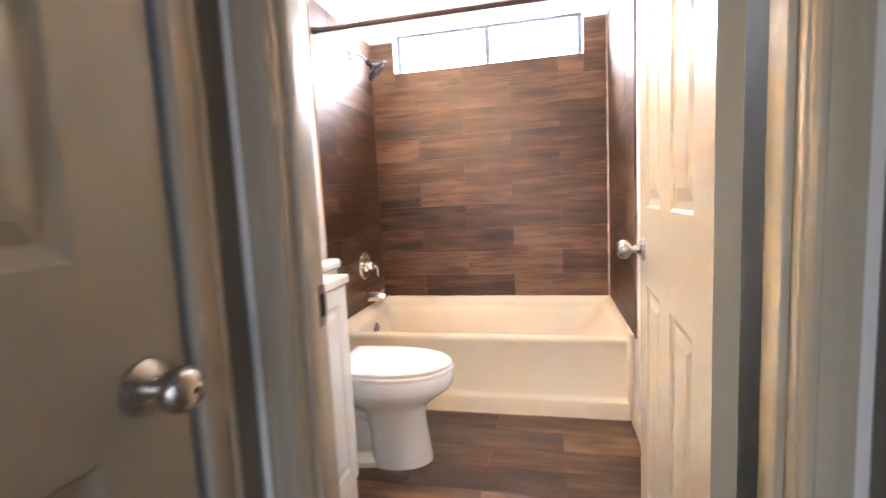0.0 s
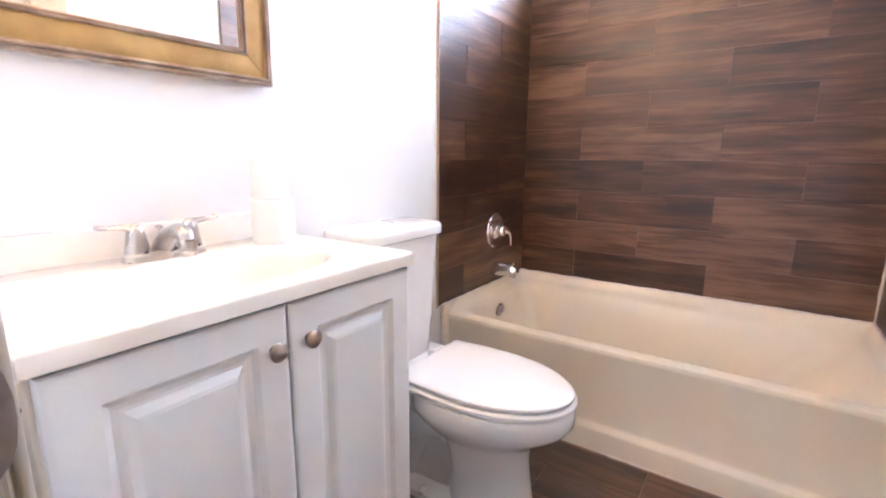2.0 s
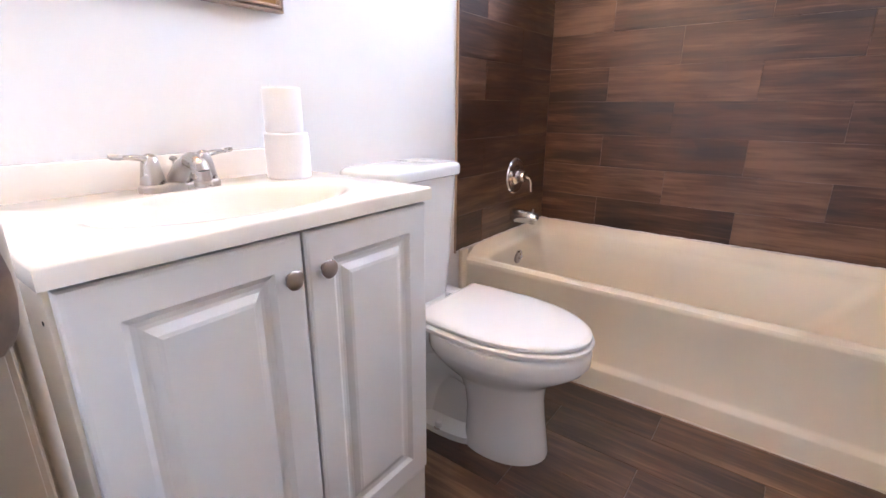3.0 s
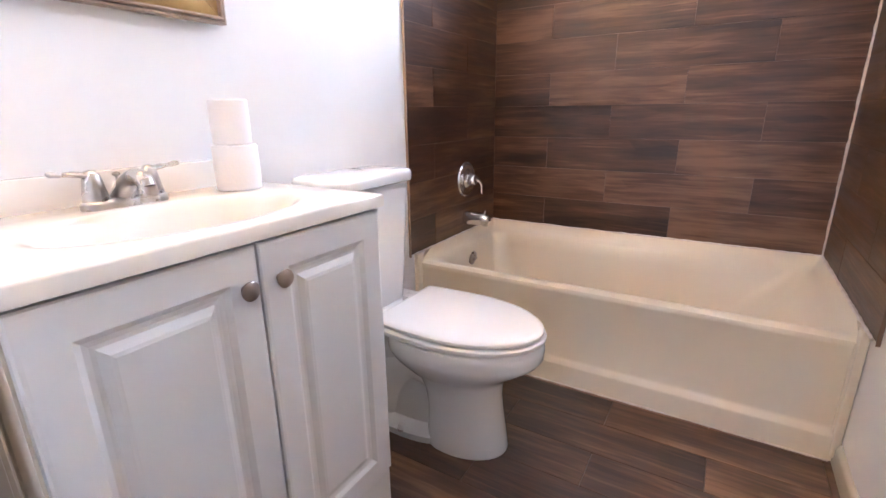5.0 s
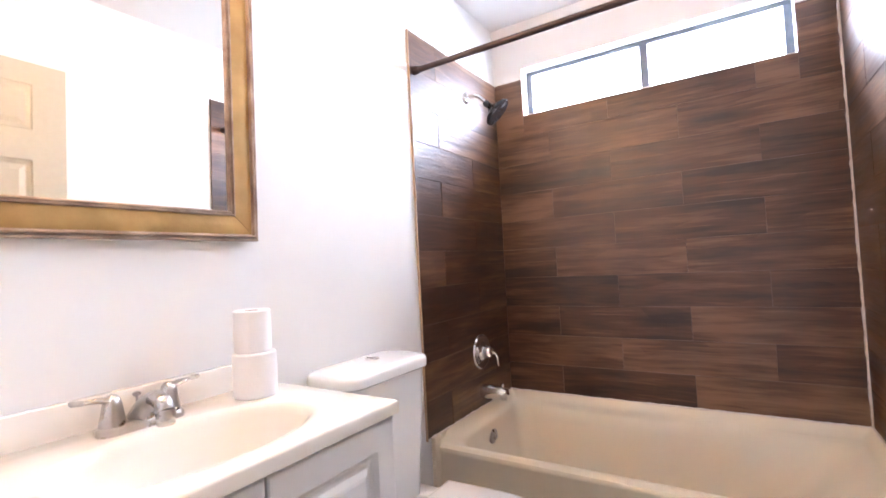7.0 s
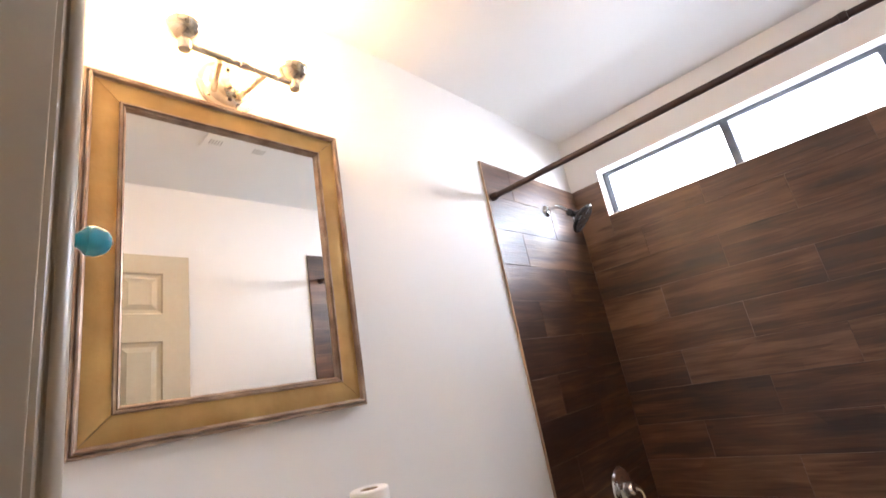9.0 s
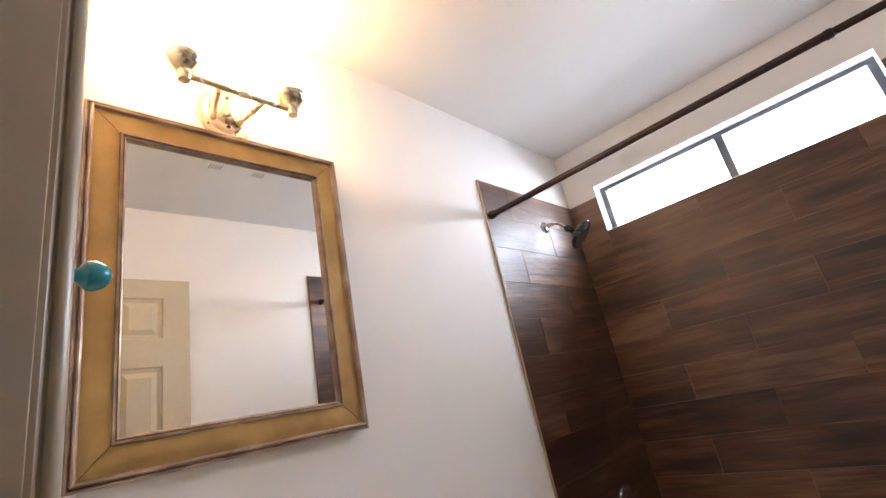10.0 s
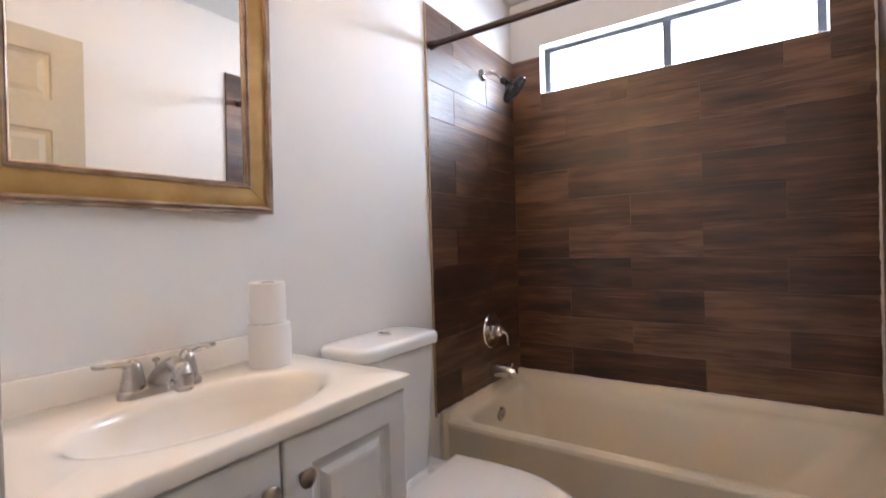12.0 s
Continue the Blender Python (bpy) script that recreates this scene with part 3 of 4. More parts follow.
part("lever", tube(smooth_line([(0.050, 0.0, 0.004), (0.062, 0.018, -0.004), (0.068, 0.036, -0.028), (0.064, 0.048, -0.062), (0.066, 0.052, -0.076)]), [0.013, 0.0125, 0.012, 0.0115, 0.011, 0.0105, 0.01, 0.0095, 0.009, 0.0085, 0.008, 0.0078, 0.0076, 0.0074, 0.0072, 0.007, 0.0068, 0.0066, 0.0064, 0.0062, 0.006, 0.006, 0.006, 0.006, 0.0055], 12), CHROME, valve, "curved chrome lever", True)
spout = thing("tub_spout", "polished chrome tub spout with a diverter pull above the bath", "tub spout", (0, 2.070, 0.512))
part("spout_body", tube([(0.001, 0, 0), (0.02, 0, 0), (0.06, 0, 0.001), (0.10, 0, 0.0), (0.122, 0, -0.006), (0.130, 0, -0.014)], [0.035, 0.035, 0.033, 0.030, 0.027, 0.015], 24), CHROME, spout, "", True)
part("outlet", lathe([(0.014, -0.034), (0.017, -0.02), (0.017, -0.004)], 20), CHROME, spout, "", True, pose(0.110, 0, 0))
part("diverter", lathe([(0.004, 0.018), (0.004, 0.036), (0.008, 0.038), (0.008, 0.044)], 16), CHROME, spout, "small pull knob", True, pose(0.108, 0, 0))
shower = thing("wall_shower", "chrome shower arm with a black-faced round shower head", "shower head", (0, 2.050, 1.974))
part("flange", lathe([(0.031, 0), (0.030, 0.004), (0.020, 0.012), (0.012, 0.014)], 28), CHROME, shower, "", True, pose(0.0005, 0, 0, 0, 90))
part("arm", tube(smooth_line([(0.002, 0, 0), (0.045, 0, 0.002), (0.080, 0, -0.012), (0.125, 0, -0.062)]), 0.0085, 14), CHROME, shower, "", True)
aim = pose(0.122, 0, -0.058, 0, 134, 16)
head = part("head_body", lathe([(0.010, -0.012), (0.014, -0.006), (0.015, 0.008), (0.013, 0.014), (0.022, 0.022), (0.036, 0.036), (0.058, 0.048), (0.070, 0.056), (0.072, 0.062), (0.070, 0.070)], 32), BLACK, shower, "dark rounded body", True, aim)
part("swivel_ball", lathe([(0.006, -0.022), (0.014, -0.018), (0.0175, -0.010), (0.0175, -0.004), (0.014, 0.002)], 24), BLACK, shower, "dark swivel collar", True, aim)
part("head_ring", lathe([(0.0705, 0.060), (0.0735, 0.063), (0.0735, 0.067), (0.0705, 0.071)], 36, caps=False), BLACK, head, "dark ring round the face", True)
nozzles = bmesh.new()
for r, n in ((0.012, 6), (0.026, 12), (0.042, 18), (0.058, 24)):
    for i in range(n):
        a = 2 * math.pi * i / n
        box(nozzles, r * math.cos(a) - 0.0016, r * math.cos(a) + 0.0016, r * math.sin(a) - 0.0016, r * math.sin(a) + 0.0016, 0.070, 0.073)
part("nozzles", nozzles, CHROME, head, "small pale nozzles")

rod = thing("shower_curtain_rod", "dark bronze tension shower rod with no curtain, spanning the bath", "curtain rod", (0, 1.612, 1.970))
part("outer_tube", lathe([(0.0125, 0.02), (0.0125, 1.187), (0.0145, 1.188), (0.0145, 1.205), (0.0125, 1.206)], 20), BRONZE, rod, "", True, pose(0, 0, 0, 0, 90))
part("inner_tube", lathe([(0.0108, 1.2), (0.0108, 1.482)], 20), BRONZE, rod, "", True, pose(0, 0, 0, 0, 90))
for x, s in ((0.0006, 1), (1.4994, -1)):
    part("end_cap", lathe([(0.018, 0), (0.019, 0.004), (0.017, 0.022), (0.0145, 0.03)], 24), BRONZE, rod, "round rubber-backed end cap", True, pose(x, 0, 0, 0, 90 * s))


# ---- toilet ----
toilet = thing("toilet", "white two-piece elongated toilet, lid closed, between vanity and bath", "toilet", (0, 1.173, 0))


def egg(xb, xf, hw, z, n=40, back=2.6, front=2.0, wide=0.42):
    """An egg outline: squarish at the back, oval in front."""
    xm = xb + (xf - xb) * wide
    pts = []
    for i in range(n):
        a = 2 * math.pi * i / n
        c, s = math.cos(a), math.sin(a)
        p = front if c > 0 else back
        ex, ey = abs(c) ** (2 / p), abs(s) ** (2 / p)
        pts.append((xm + (xf - xm if c > 0 else xm - xb) * ex * (1 if c > 0 else -1), hw * ey * (1 if s > 0 else -1), z))
    return pts


levels = [(0.365, 0.630, 0.105, -0.006), (0.365, 0.632, 0.107, 0.010), (0.370, 0.624, 0.102, 0.06), (0.370, 0.614, 0.097, 0.13), (0.360, 0.608, 0.097, 0.19), (0.335, 0.612, 0.103, 0.235),
          (0.30, 0.628, 0.122, 0.258), (0.28, 0.660, 0.143, 0.283), (0.26, 0.695, 0.163, 0.308), (0.25, 0.720, 0.176, 0.328), (0.245, 0.732, 0.182, 0.345), (0.245, 0.733, 0.183, 0.375), (0.245, 0.728, 0.180, 0.390), (0.252, 0.720, 0.172, 0.396)]
part("bowl", loft(bmesh.new(), [egg(*l) for l in levels]), PORCELAIN, toilet, "", True)
bm = loft(bmesh.new(), [egg(a, b, w, z, back=3.5, front=3) for a, b, w, z in ((0.10, 0.46, 0.112, -0.004), (0.10, 0.46, 0.112, 0.022), (0.115, 0.45, 0.095, 0.034), (0.12, 0.44, 0.072, 0.05), (0.10, 0.43, 0.062, 0.15), (0.06, 0.42, 0.075, 0.25), (0.03, 0.40, 0.10, 0.33), (0.02, 0.38, 0.15, 0.375), (0.02, 0.36, 0.165, 0.398))])
part("pedestal", bm, PORCELAIN, toilet, "", True)
part("trapway", tube(smooth_line([(0.50, 0.0, 0.16), (0.40, 0, 0.24), (0.30, 0, 0.25), (0.22, 0, 0.17), (0.20, 0, 0.05)]), 0.088, 20), PORCELAIN, toilet, "bulging trapway", True)
for s in (-1, 1):
    part("bolt_washer", lathe([(0.018, 0), (0.018, 0.002), (0.015, 0.003)], 20), DARK_NICKEL, toilet, "dark metal washer", True, pose(0.30, s * 0.098, 0.0205))
    part("bolt_cap", lathe([(0.014, 0), (0.014, 0.008), (0.009, 0.017), (0.002, 0.019)], 20), SEAT, toilet, "round white cap", True, pose(0.30, s * 0.098, 0.022))
bm = bmesh.new()
for z0_, z1_, hw0, hw1, xf0, xf1 in ((0.399, 0.812, 0.138, 0.165, 0.180, 0.196),):
    rr = []
    for k in range(9):
        t = k / 8
        hw, xf = hw0 + (hw1 - hw0) * t ** 0.8, xf0 + (xf1 - xf0) * t
        rr.append(rounded(0.004, xf, -hw - 0.018, hw - 0.012, 0.045, z0_ + (z1_ - z0_) * t, 6))
    rr.insert(0, rounded(0.012, xf0 - 0.012, -hw0 - 0.006, hw0 - 0.024, 0.04, z0_ - 0.004, 6))
    loft(bm, rr)
part("tank", bm, PORCELAIN, toilet, "", True)
bm = loft(bmesh.new(), [rounded(0.000 + o, 0.210 - o, -0.228 + o, 0.170 - o, 0.06 - o * .5, z, 8) for o, z in ((0.006, 0.811), (0.001, 0.815), (0.0, 0.822), (0.0, 0.838), (0.003, 0.846), (0.010, 0.851), (0.025, 0.853))])
part("tank_lid", bm, PORCELAIN, toilet, "rounded white tank lid", True)
btn = part("flush_button", lathe([(0.024, 0), (0.024, 0.003), (0.021, 0.005), (0.004, 0.0045)], 28), CHROME, toilet, "round chrome dual flush button", True, pose(0.085, 0, 0.8528))
part("button_split", boxed(-0.0006, 0.0006, -0.02, 0.02, 0.0045, 0.0056), DARK, btn, "thin dark split", m=pose(0, 0, 0, 0, 0, 90))


def seat_outline(o, z, n=48):
    """Seat plan: straight back with near-square corners, long oval front."""
    pts = []
    xb, xm, xf, hb, hw = 0.238 + o, 0.445, 0.737 - o, 0.172 - o, 0.184 - o
    for i in range(n // 2 + 1):
        a = -math.pi / 2 + math.pi * i / (n // 2)
        pts.append((xm + (xf - xm) * math.cos(a), hw * math.sin(a), z))
    for t in (0.3, 0.6, 0.85, 1.0):
        pts.append((xm + (xb - xm) * t, hw + (hb - hw) * t ** 1.6, z))
    for t in (1.0, 0.85, 0.6, 0.3):
        pts.append((xm + (xb - xm) * t, -hw - (hb - hw) * t ** 1.6, z))
    return pts


bm = loft(bmesh.new(), [seat_outline(o, z) for o, z in ((0.008, 0.397), (0.003, 0.399), (0.001, 0.405), (0.001, 0.411), (0.006, 0.415))])
seat = part("seat", bm, SEAT, toilet, "white plastic seat ring", True)
bm = loft(bmesh.new(), [seat_outline(o, z) for o, z in ((0.022, 0.4150), (0.020, 0.4195), (0.010, 0.4200), (0.008, 0.424), (0.009, 0.430), (0.014, 0.4345), (0.026, 0.4368), (0.065, 0.438))])
part("seat_lid", bm, SEAT, toilet, "closed white plastic lid", True)
for s in (-1, 1):
    part("hinge", boxed(0.205, 0.250, s * 0.075 - 0.02, s * 0.075 + 0.02, 0.398, 0.424, 0.006), SEAT, toilet, "white hinge block", True)


# ---- vanity ----
VY0, VY1, VX, VZ = 0.172, 0.834, 0.429, 0.826
vanity = thing("vanity_cabinet", "white two-door bathroom vanity with raised panels against the wall", "cabinet")
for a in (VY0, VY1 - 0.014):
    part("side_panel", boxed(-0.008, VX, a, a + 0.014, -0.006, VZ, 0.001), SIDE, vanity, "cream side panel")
bm = bmesh.new()
box(bm, -0.008, 0.0, VY0 + 0.014, VY1 - 0.014, 0.0, VZ)
box(bm, 0.0, VX - 0.002, VY0 + 0.014, VY1 - 0.014, 0.11, 0.125)
box(bm, VX - 0.018, VX, VY0 + 0.014, VY1 - 0.014, 0.125, 0.15)
box(bm, VX - 0.018, VX, VY0 + 0.014, VY1 - 0.014, 0.79, VZ)
part("carcass", bm, CABINET, vanity)
part("toe_board", boxed(VX - 0.012, VX + 0.008, VY0, VY1, -0.006, 0.112, 0.002), CABINET, vanity)


part("screw_hole", lathe([(0.003, 0), (0.003, 0.0008)], 12), DARK, vanity, m=pose(0.405, VY0 - 0.0002, 0.775, 90))


def cabinet_door(y0, y1, z0, z1, knob_y):
    bm = bmesh.new()
    th = 0.018
    rect = lambda o, x: [(x, y0 + o, z0 + o), (x, y1 - o, z0 + o), (x, y1 - o, z1 - o), (x, y0 + o, z1 - o)]
    steps = [(0.0, -th), (0.0, -0.004), (0.003, -0.001), (0.008, 0.0), (0.056, 0.0), (0.060, -0.003), (0.066, -0.0075), (0.074, -0.009), (0.080, -0.0085), (0.092, -0.0015), (0.096, -0.0006), (0.098, 0.0)]
    loft(bm, [rect(o, h) for o, h in steps])
    d = part("cabinet_door", bm, CABINET, vanity, "white raised-panel door", m=pose(VX + 0.020, 0, 0))
    part("knob", lathe([(0.007, 0), (0.006, 0.007), (0.009, 0.010), (0.0155, 0.013), (0.0170, 0.018), (0.0125, 0.022), (0.003, 0.024)], 28), DARK_NICKEL, d, "round brushed nickel knob", True, pose(0, knob_y, 0.752, 0, 90))


cabinet_door(VY0 + 0.006, 0.505, 0.125, 0.822, 0.474)
cabinet_door(0.510, VY1 - 0.004, 0.125, 0.822, 0.545)

# countertop with an oval basin
top = thing("bathroom_sink", "white cultured marble vanity top with a moulded oval basin", "sink")
CX, CY, AX, AY, CZ = 0.262, 0.503, 0.142, 0.238, 0.858
X0, X1, Y0, Y1 = -0.008, 0.457, 0.164, 0.840
n = 72


def rect_point(a, inset=0.0, z=CZ):
    dx, dy = math.cos(a), math.sin(a)
    xa, xb, ya, yb = X0 + inset, X1 - inset, Y0 + inset, Y1 - inset
    tx = ((xb if dx > 0 else xa) - CX) / dx if abs(dx) > 1e-6 else 1e9
    ty = ((yb if dy > 0 else ya) - CY) / dy if abs(dy) > 1e-6 else 1e9
    t = min(tx, ty)
    return (CX + dx * t, CY + dy * t, z)


corner = [math.atan2(y - CY, x - CX) for x in (X0, X1) for y in (Y0, Y1)]
angles = [2 * math.pi * i / n - math.pi for i in range(n)]
for c in corner:
    k = min(range(n), key=lambda i: abs(angles[i] - c))
    angles[k] = c
bm = bmesh.new()
rings = [[rect_point(a, 0.0, 0.829) for a in angles], [rect_point(a, 0.0, CZ - 0.006) for a in angles], [rect_point(a, 0.002, CZ - 0.002) for a in angles], [rect_point(a, 0.006, CZ) for a in angles]]
for s, z in ((1.08, CZ), (1.03, CZ - 0.001), (0.99, CZ - 0.004), (0.95, CZ - 0.011), (0.91, CZ - 0.024), (0.85, CZ - 0.050), (0.74, CZ - 0.092), (0.55, CZ - 0.112), (0.30, CZ - 0.122), (0.10, CZ - 0.125)):
    rings.append([(CX + (1 - s) * -0.02 + AX * s * math.cos(a), CY + AY * s * math.sin(a), z) for a in angles])
loft(bm, rings, caps=False)
bm.faces.new([bm.verts.new(p) for p in rings[-1]])
bmesh.ops.remove_doubles(bm, verts=bm.verts, dist=0.0001)
part("countertop", bm, MARBLE, top, "", True)
part("backsplash", boxed(X0, 0.012, Y0, Y1, CZ - 0.002, 0.922, 0.003), MARBLE, top, "low white backsplash", True)
part("sink_drain", lathe([(0.022, 0), (0.022, 0.003), (0.016, 0.004), (0.014, 0.001)], 24), NICKEL, top, "round metal drain", True, pose(CX - 0.018, CY, CZ - 0.1255))

# faucet
faucet = thing("faucet", "brushed nickel centerset faucet with two lever handles on the vanity top", "faucet", (0.078, 0.492, CZ))
bm = loft(bmesh.new(), [rounded(-0.026 + o, 0.026 - o, -0.080 + o, 0.080 - o, 0.025 - o, z, 8) for o, z in ((0, 0), (0, 0.010), (0.003, 0.015), (0.009, 0.018))])
part("base", bm, NICKEL, faucet, "", True)
for s in (-1, 1):
    hub = part("handle", lathe([(0.0235, 0.016), (0.0225, 0.022), (0.019, 0.040), (0.0165, 0.056), (0.014, 0.066), (0.008, 0.073), (0.002, 0.075)], 28), NICKEL, faucet, "tapered handle hub", True, pose(0, s * 0.052, 0))
    part("lever", tube(smooth_line([(0, 0, 0.062), (-0.001, s * 0.022, 0.068), (-0.003, s * 0.045, 0.070), (-0.004, s * 0.066, 0.073)]), [0.012] * 4 + [0.0095] * 5 + [0.0075] * 4 + [0.009] * 3 + [0.0095] * 2 + [0.006], 12, 0.62), NICKEL, hub, "flared lever", True)
part("spout", tube(smooth_line([(-0.010, 0, 0.004), (0.004, 0, 0.026), (0.028, 0, 0.048), (0.058, 0, 0.060), (0.083, 0, 0.054), (0.092, 0, 0.040)]), [0.0285 - 0.00080 * i if i < 14 else 0.0182 - 0.00007 * i for i in range(40)], 24, 0.95), NICKEL, faucet, "curved spout", True)
part("aerator", lathe([(0.0145, 0.014), (0.0165, 0.016), (0.0165, 0.022), (0.0150, 0.0235), (0.0150, 0.0265), (0.0168, 0.028), (0.0168, 0.034), (0.0155, 0.044)], 20), NICKEL, faucet, "", True, pose(0.093, 0, 0.000))
part("lift_rod", lathe([(0.0022, 0.01), (0.0022, 0.055), (0.007, 0.058), (0.008, 0.062), (0.003, 0.065)], 14), NICKEL, faucet, "small lift rod with a flared tip", True, pose(-0.020, 0, 0))


# rolls of paper
def paper_roll(r, h, at, label, rz, tail):
    roll = thing("toilet_paper_roll", label, "toilet paper", at, "toilet paper rolls stacked on the vanity", rz)
    rings = [ring(rr, z, 40) for rr, z in ((r - 0.003, 0.0), (r, 0.003), (r + 0.0008, h * .5), (r, h - 0.003), (r - 0.003, h), (0.020, h - 0.001))]
    rings.append(ring(0.020, h * 0.5, 40))
    bm = loft(bmesh.new(), rings)
    part("paper", bm, PAPER, roll, "", True)
    part("core", loft(bmesh.new(), [ring(0.0198, h * 0.52, 28), ring(0.0198, h - 0.0015, 28), ring(0.0188, h - 0.0015, 28), ring(0.0188, h * 0.52, 28)], caps=False), CARD, roll, "grey-brown cardboard core", True)
    if tail:
        bm = bmesh.new()
        loft(bm, [[((r + 0.001 + d) * math.cos(a), (r + 0.001 + d) * math.sin(a), z) for z in (0.0015, h * .3, h * .6, h - 0.0015)] for a, d in ((0.0, 0), (0.15, 0.0006), (0.3, 0.002), (0.4, 0.004), (0.46, 0.0065))], close=False, caps=False)
        part("loose_sheet", bm, PAPER, roll, "loose end of the paper", True)
    return roll


paper_roll(0.050, 0.104, (0.108, 0.730, CZ + 0.0005), "larger white toilet paper roll standing on the vanity top", 60, True)
paper_roll(0.0425, 0.100, (0.106, 0.728, CZ + 0.105), "smaller white toilet paper roll standing on a larger roll", 75, True)

# ---- mirror ----
MY0, MY1, MZ0, MZ1 = 0.210, 0.816, 1.237, 2.007
mirror = thing("wall_mirror", "rectangular mirror in worn antique gold frame above the vanity", "mirror", (-0.009, (MY0 + MY1) / 2, MZ0))
mirror.matrix_basis = pose(-0.004, (MY0 + MY1) / 2, MZ0, 0, 0.9, -0.7)
W, H, FW = MY1 - MY0, MZ1 - MZ0, 0.078
SECTIONS = [("outer_moulding", SILVERED, [(0, 0.0), (0, 0.020), (0.002, 0.0235), (0.0055, 0.0235), (0.007, 0.0175), (0.0085, 0.0175), (0.0095, 0.026), (0.0125, 0.0285), (0.0155, 0.027), (0.0165, 0.0190), (0.018, 0.0185), (0.018, 0.0)]),
            ("frame_board", GOLD, [(0.018, 0.0), (0.018, 0.018), (0.024, 0.0195), (0.045, 0.018), (0.064, 0.0165), (0.064, 0.0)]),
            ("inner_moulding", SILVERED, [(0.064, 0.0), (0.064, 0.0195), (0.0655, 0.0235), (0.069, 0.0235), (0.0702, 0.0165), (0.0715, 0.0165), (0.0728, 0.0195), (0.0750, 0.0185), (0.0762, 0.0120), (0.078, 0.0105), (0.078, 0.0)])]
for nm, mt, sec in SECTIONS:
    for k in range(4):
        # each side is a mitred length
        L, m = ((W, 0), (H, 1), (W, 2), (H, 3))[k]
        bm = bmesh.new()
        slit = 0.0007 if nm == "frame_board" else 0.0
        a = [(h, -L / 2 + o + slit, o) for o, h in sec]
        b = [(h, L / 2 - o - slit, o) for o, h in sec]
        loft(bm, [a, b])
        off = (0, 0, H / 2)
        mat4 = Matrix.Translation((0, 0, H / 2)) @ pose(0, 0, 0, 90 * k, 0, 0) @ Matrix.Translation((0, 0, -(H / 2 if k % 2 == 0 else W / 2)))
        part(nm, bm, mt, mirror, "", True, mat4)
part("glass", boxed(0.006, 0.0095, -W / 2 + FW - 0.006, W / 2 - FW + 0.006, FW - 0.006, H - FW + 0.006), MIRROR, mirror, "silvered mirror glass")
part("back_board", boxed(0.0, 0.004, -W / 2 + 0.02, W / 2 - 0.02, 0.02, H - 0.02), BRONZE, mirror)

# ---- vanity light ----
light = thing("vanity_light", "brushed nickel two-arm wall light with lit glass shades above the mirror", "wall light", (-0.010, 0.507, 2.073))
part("wall_plate", lathe([(0.077, 0), (0.077, 0.005), (0.073, 0.010), (0.062, 0.011), (0.058, 0.016), (0.050, 0.018), (0.040, 0.019), (0.034, 0.026), (0.018, 0.031), (0.006, 0.032)], 48), CHAMPAGNE, light, "round stepped wall plate", True, pose(0, 0.008, 0.020, 0, 90))
for s in (-1, 1):
    part("plate_screw", lathe([(0.005, 0.018), (0.005, 0.021), (0.002, 0.0235)], 14), BRONZE, light, "small dark screw", True, pose(0, 0.008, 0.020 + s * 0.046, 0, 90))
part("finial", lathe([(0.008, 0.034), (0.010, 0.040), (0.005, 0.047)], 18), CHAMPAGNE, light, "", True, pose(0, 0, 0, 0, 90))
for s in (-1, 1):
    part("arm", tube([(0.02, s * 0.032, -0.012), (0.075, s * 0.045, -0.006), (0.128, s * 0.055, 0.0)], 0.0078, 12), CHAMPAGNE, light, "", True)
part("cross_bar", lathe([(0.0078, -0.134), (0.0078, -0.012), (0.0100, -0.010), (0.0100, 0.010), (0.0078, 0.012), (0.0078, 0.134)], 18), CHAMPAGNE, light, "", True, pose(0.128, 0, 0, 90))
for s in (-1, 1):
    cup = part("cup", lathe([(0.006, -0.020), (0.013, -0.016), (0.015, -0.006), (0.014, 0.008), (0.010, 0.011), (0.019, 0.014), (0.024, 0.018), (0.022, 0.020), (0.030, 0.025), (0.034, 0.031), (0.031, 0.033), (0.037, 0.038), (0.039, 0.046), (0.036, 0.054), (0.028, 0.058)], 28), CHAMPAGNE, light, "turned cup", True, pose(0.128, s * 0.134, 0))
    part("shade", lathe([(0.026, 0.054), (0.030, 0.072), (0.042, 0.10), (0.050, 0.135), (0.056, 0.17), (0.052, 0.17), (0.046, 0.135), (0.038, 0.10), (0.026, 0.078)], 32), SHADE, cup, "glowing white glass shade", True)

# ---- hook board with the turquoise knob ----
hook = thing("wall_cabinet", "small white wall cabinet with a turquoise glass knob", "cabinet", (0.45, IN, 1.365))
part("cabinet_body", boxed(-0.11, 0.05, 0.0, 0.026, 0, 0.355, 0.002), TRIM, hook)
part("cabinet_front", boxed(-0.11, 0.05, 0.027, 0.041, 0, 0.355, 0.003), TRIM, hook)
knob = part("hook_knob", lathe([(0.013, 0), (0.013, 0.004), (0.0075, 0.007), (0.0065, 0.014), (0.010, 0.018), (0.0165, 0.024), (0.0175, 0.032), (0.014, 0.041), (0.009, 0.0455), (0.004, 0.047)], 26), TURQ, hook, "turquoise glass knob", True, pose(0, 0.041, 0.095, -90))
part("knob_screw", lathe([(0.003, 0.045), (0.003, 0.0485), (0.001, 0.049)], 12), NICKEL, knob, "small metal screw", True)

# ---- ceiling vent ----
vent = thing("ceiling_vent", "white louvred air register in the ceiling", "air vent", (0.93, 0.90, TOP))
part("vent_frame", boxed(-0.065, 0.065, -0.15, 0.15, -0.006, 0.0, 0.002), CEILING, vent)
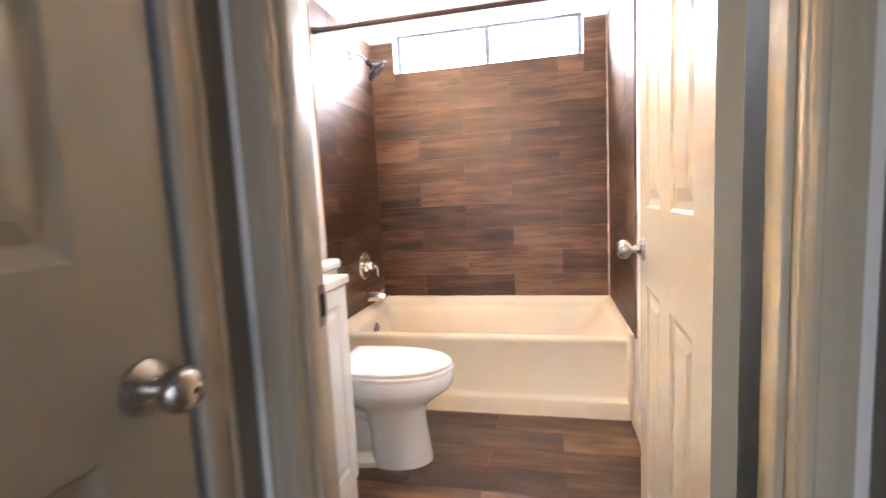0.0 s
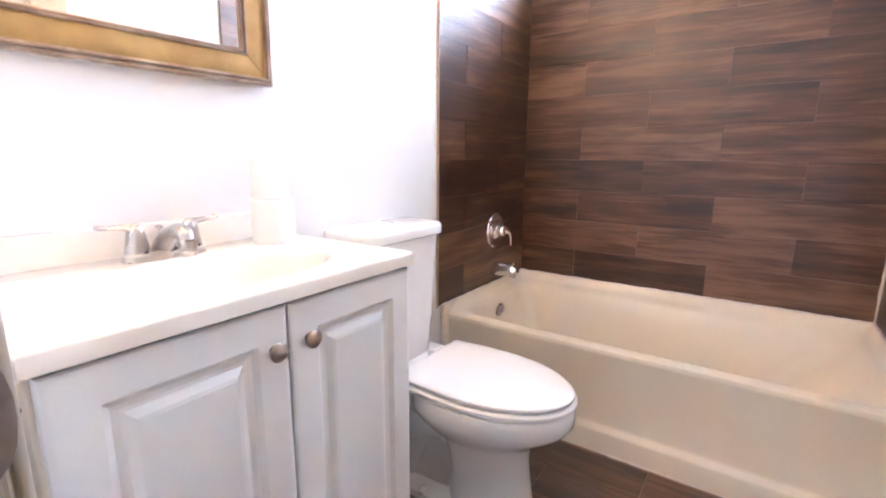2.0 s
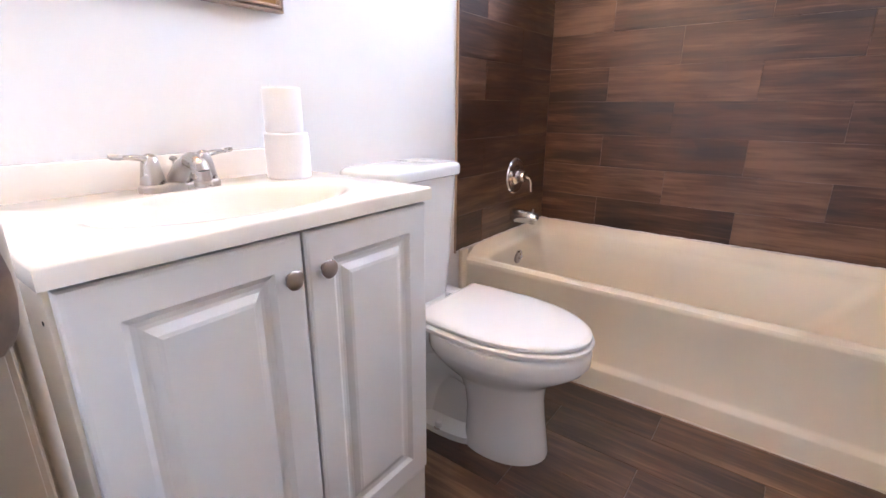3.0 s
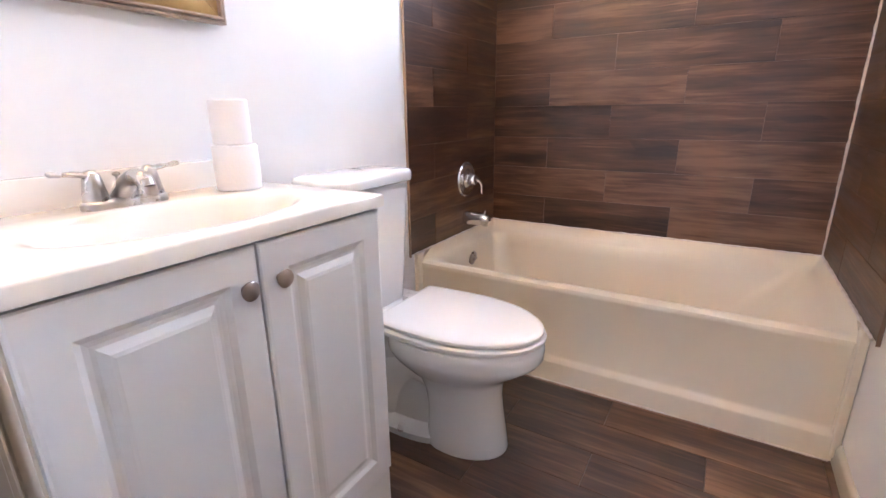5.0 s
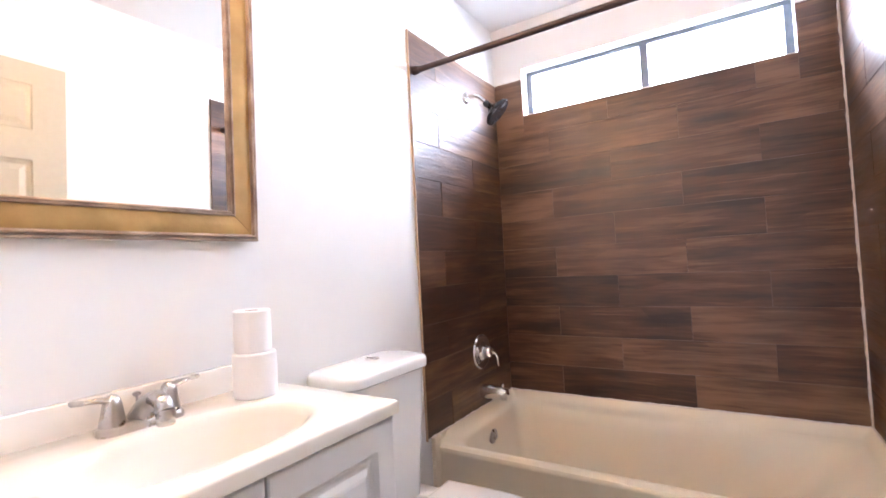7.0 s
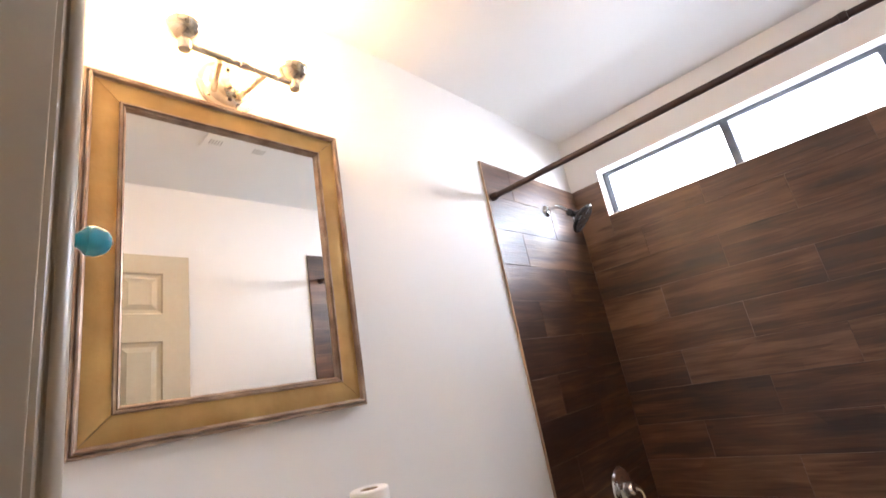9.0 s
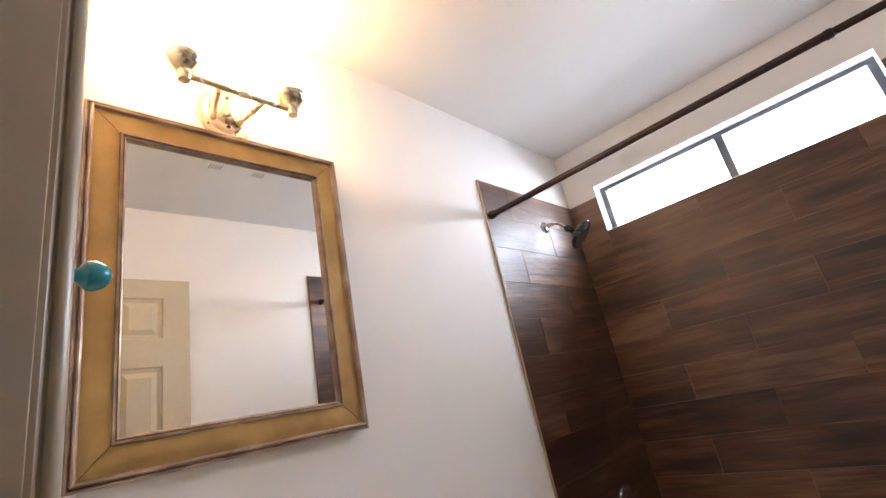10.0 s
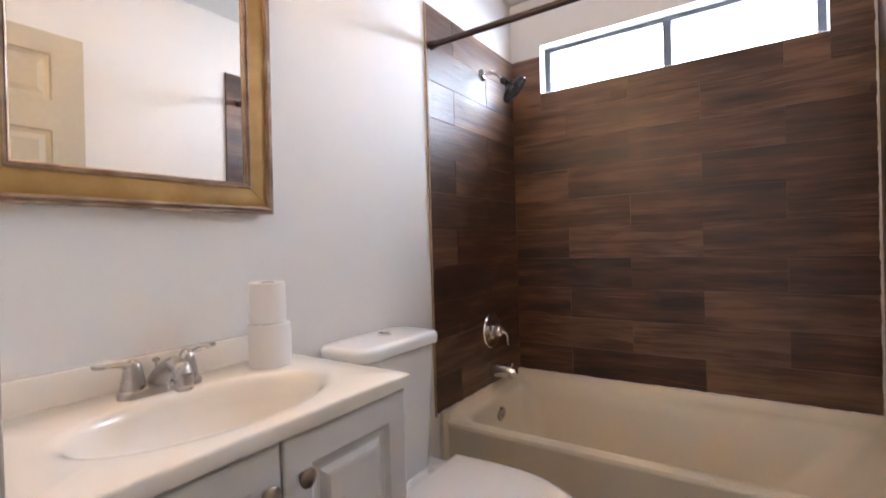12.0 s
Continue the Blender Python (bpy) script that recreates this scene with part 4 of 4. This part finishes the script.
for i in range(5):
    for side in (-1, 1):
        part("louvre_slot", boxed(-0.022, 0.022, -0.0025, 0.0025, -0.0068, -0.0062), DUCT, vent, m=pose(0, side * (0.075 + 0.012 * i), 0))


# ---- tile planks, wall by wall and the floor ----
PL, PH, GAP = 0.610, 0.1545, 0.0017
CACHE = {}


def plank(parent, m, length, height, mat, th=0.0072):
    """One tile: eased edges, its long side along local x, face towards local +z."""
    key = (round(length, 4), round(height, 4), mat.name)
    if key not in CACHE:
        e = 0.0006
        l, h = length / 2 - GAP / 2, height / 2 - GAP / 2
        outs = [[(-l, -h, 0), (l, -h, 0), (l, h, 0), (-l, h, 0)], [(-l, -h, th - e), (l, -h, th - e), (l, h, th - e), (-l, h, th - e)], [(-l + e, -h + e, th), (l - e, -h + e, th), (l - e, h - e, th), (-l + e, h - e, th)]]
        bm = loft(bmesh.new(), outs)
        me = bpy.data.meshes.new("plank_tile")
        bmesh.ops.recalc_face_normals(bm, faces=bm.faces)
        bm.to_mesh(me)
        bm.free()
        me.materials.append(mat)
        CACHE[key] = me
    ob = new("plank_tile", CACHE[key])
    ob.parent, ob.matrix_basis = parent, m
    return ob


def cut(a, b, joints):
    edges = [a] + [j for j in sorted(joints) if a + 0.01 < j < b - 0.01] + [b]
    return list(zip(edges, edges[1:]))


LOW = 0.4345
rng = random.Random(7)
back_set = structure(new("tiling_north"), "brown wood-look plank tiles on the wall behind the bath", "wall tiles")
for r in range(11):
    za, zb = LOW + PH * r, min(LOW + PH * (r + 1), 2.139)
    za = max(za, LIP + 0.001)
    joints = [0.300 + PL * k for k in range(-1, 3)] if r % 2 == 0 else [0.604 + PL * k for k in range(-1, 3)]
    for a, b in cut(0.0, ROOM_W, joints):
        spans = [(a, b, za, zb)]
        if zb > WIN[2]:
            spans = []
            if a < WIN[0]:
                spans.append((a, min(b, WIN[0]), za, zb))
            if b > WIN[1]:
                spans.append((max(a, WIN[1]), b, za, zb))
            if za < WIN[2] - 0.02:
                spans.append((max(a, WIN[0]), min(b, WIN[1]), za, WIN[2]))
        for p, q, c, d in spans:
            if q - p > 0.01:
                proud = rng.uniform(0, 0.0006)
                plank(back_set, Matrix.Translation(((p + q) / 2, BACK + 0.0072 - proud, (c + d) / 2)) @ pose(0, 0, 0, 90, 0, 0), q - p, d - c, TILE)
for name, x, front, turn in (("tiling_west", 0.0, 1.584, 1), ("tiling_east", ROOM_W, 1.540, -1)):
    side_set = structure(new(name), "dark brown wood-look plank tiles on the side wall of the bath", "wall tiles")
    for r in range(11):
        za, zb = max(LOW + PH * r, LIP + 0.001), min(LOW + PH * (r + 1), 2.139)
        joints = [1.781] if r % 2 == 0 else [2.085]
        if turn < 0:
            joints = [2.085 - 0.30] if r % 2 else [2.09]
        for a, b in cut(front, BACK, joints):
            proud = rng.uniform(0, 0.0006)
            m = Matrix.Translation((x - turn * (0.0072 - proud), (a + b) / 2, (za + zb) / 2)) @ (pose(0, 0, 0, 90, 0, 90) if turn > 0 else pose(0, 0, 0, 90, 0, -90))
            plank(side_set, m, b - a, zb - za, TILE)
floor_set = structure(new("floor_tiling"), "brown wood-look plank tiles laid across the floor", "floor tiles")
for r in range(27):
    yb = 1.6115 - PH * (r - 1)
    ya = yb - PH
    yb = min(yb, 1.64)
    if ya < -2.5:
        break
    xa, xb = (-0.008, 1.508) if ya > 0.05 else (HALL_L - 0.11, HALL_R)
    if ya < 0.05 and yb > 0:
        xa, xb = DOOR_L - 0.01, DOOR_R + 0.01
    joints = [0.868 + PL * k for k in range(-2, 3)] if r % 2 else [1.175 + PL * k for k in range(-3, 3)]
    for a, b in cut(xa, xb, joints):
        plank(floor_set, pose((a + b) / 2, (ya + yb) / 2, -0.0072 + rng.uniform(-0.0003, 0.0003)), b - a, yb - ya, FLOOR_TILE)
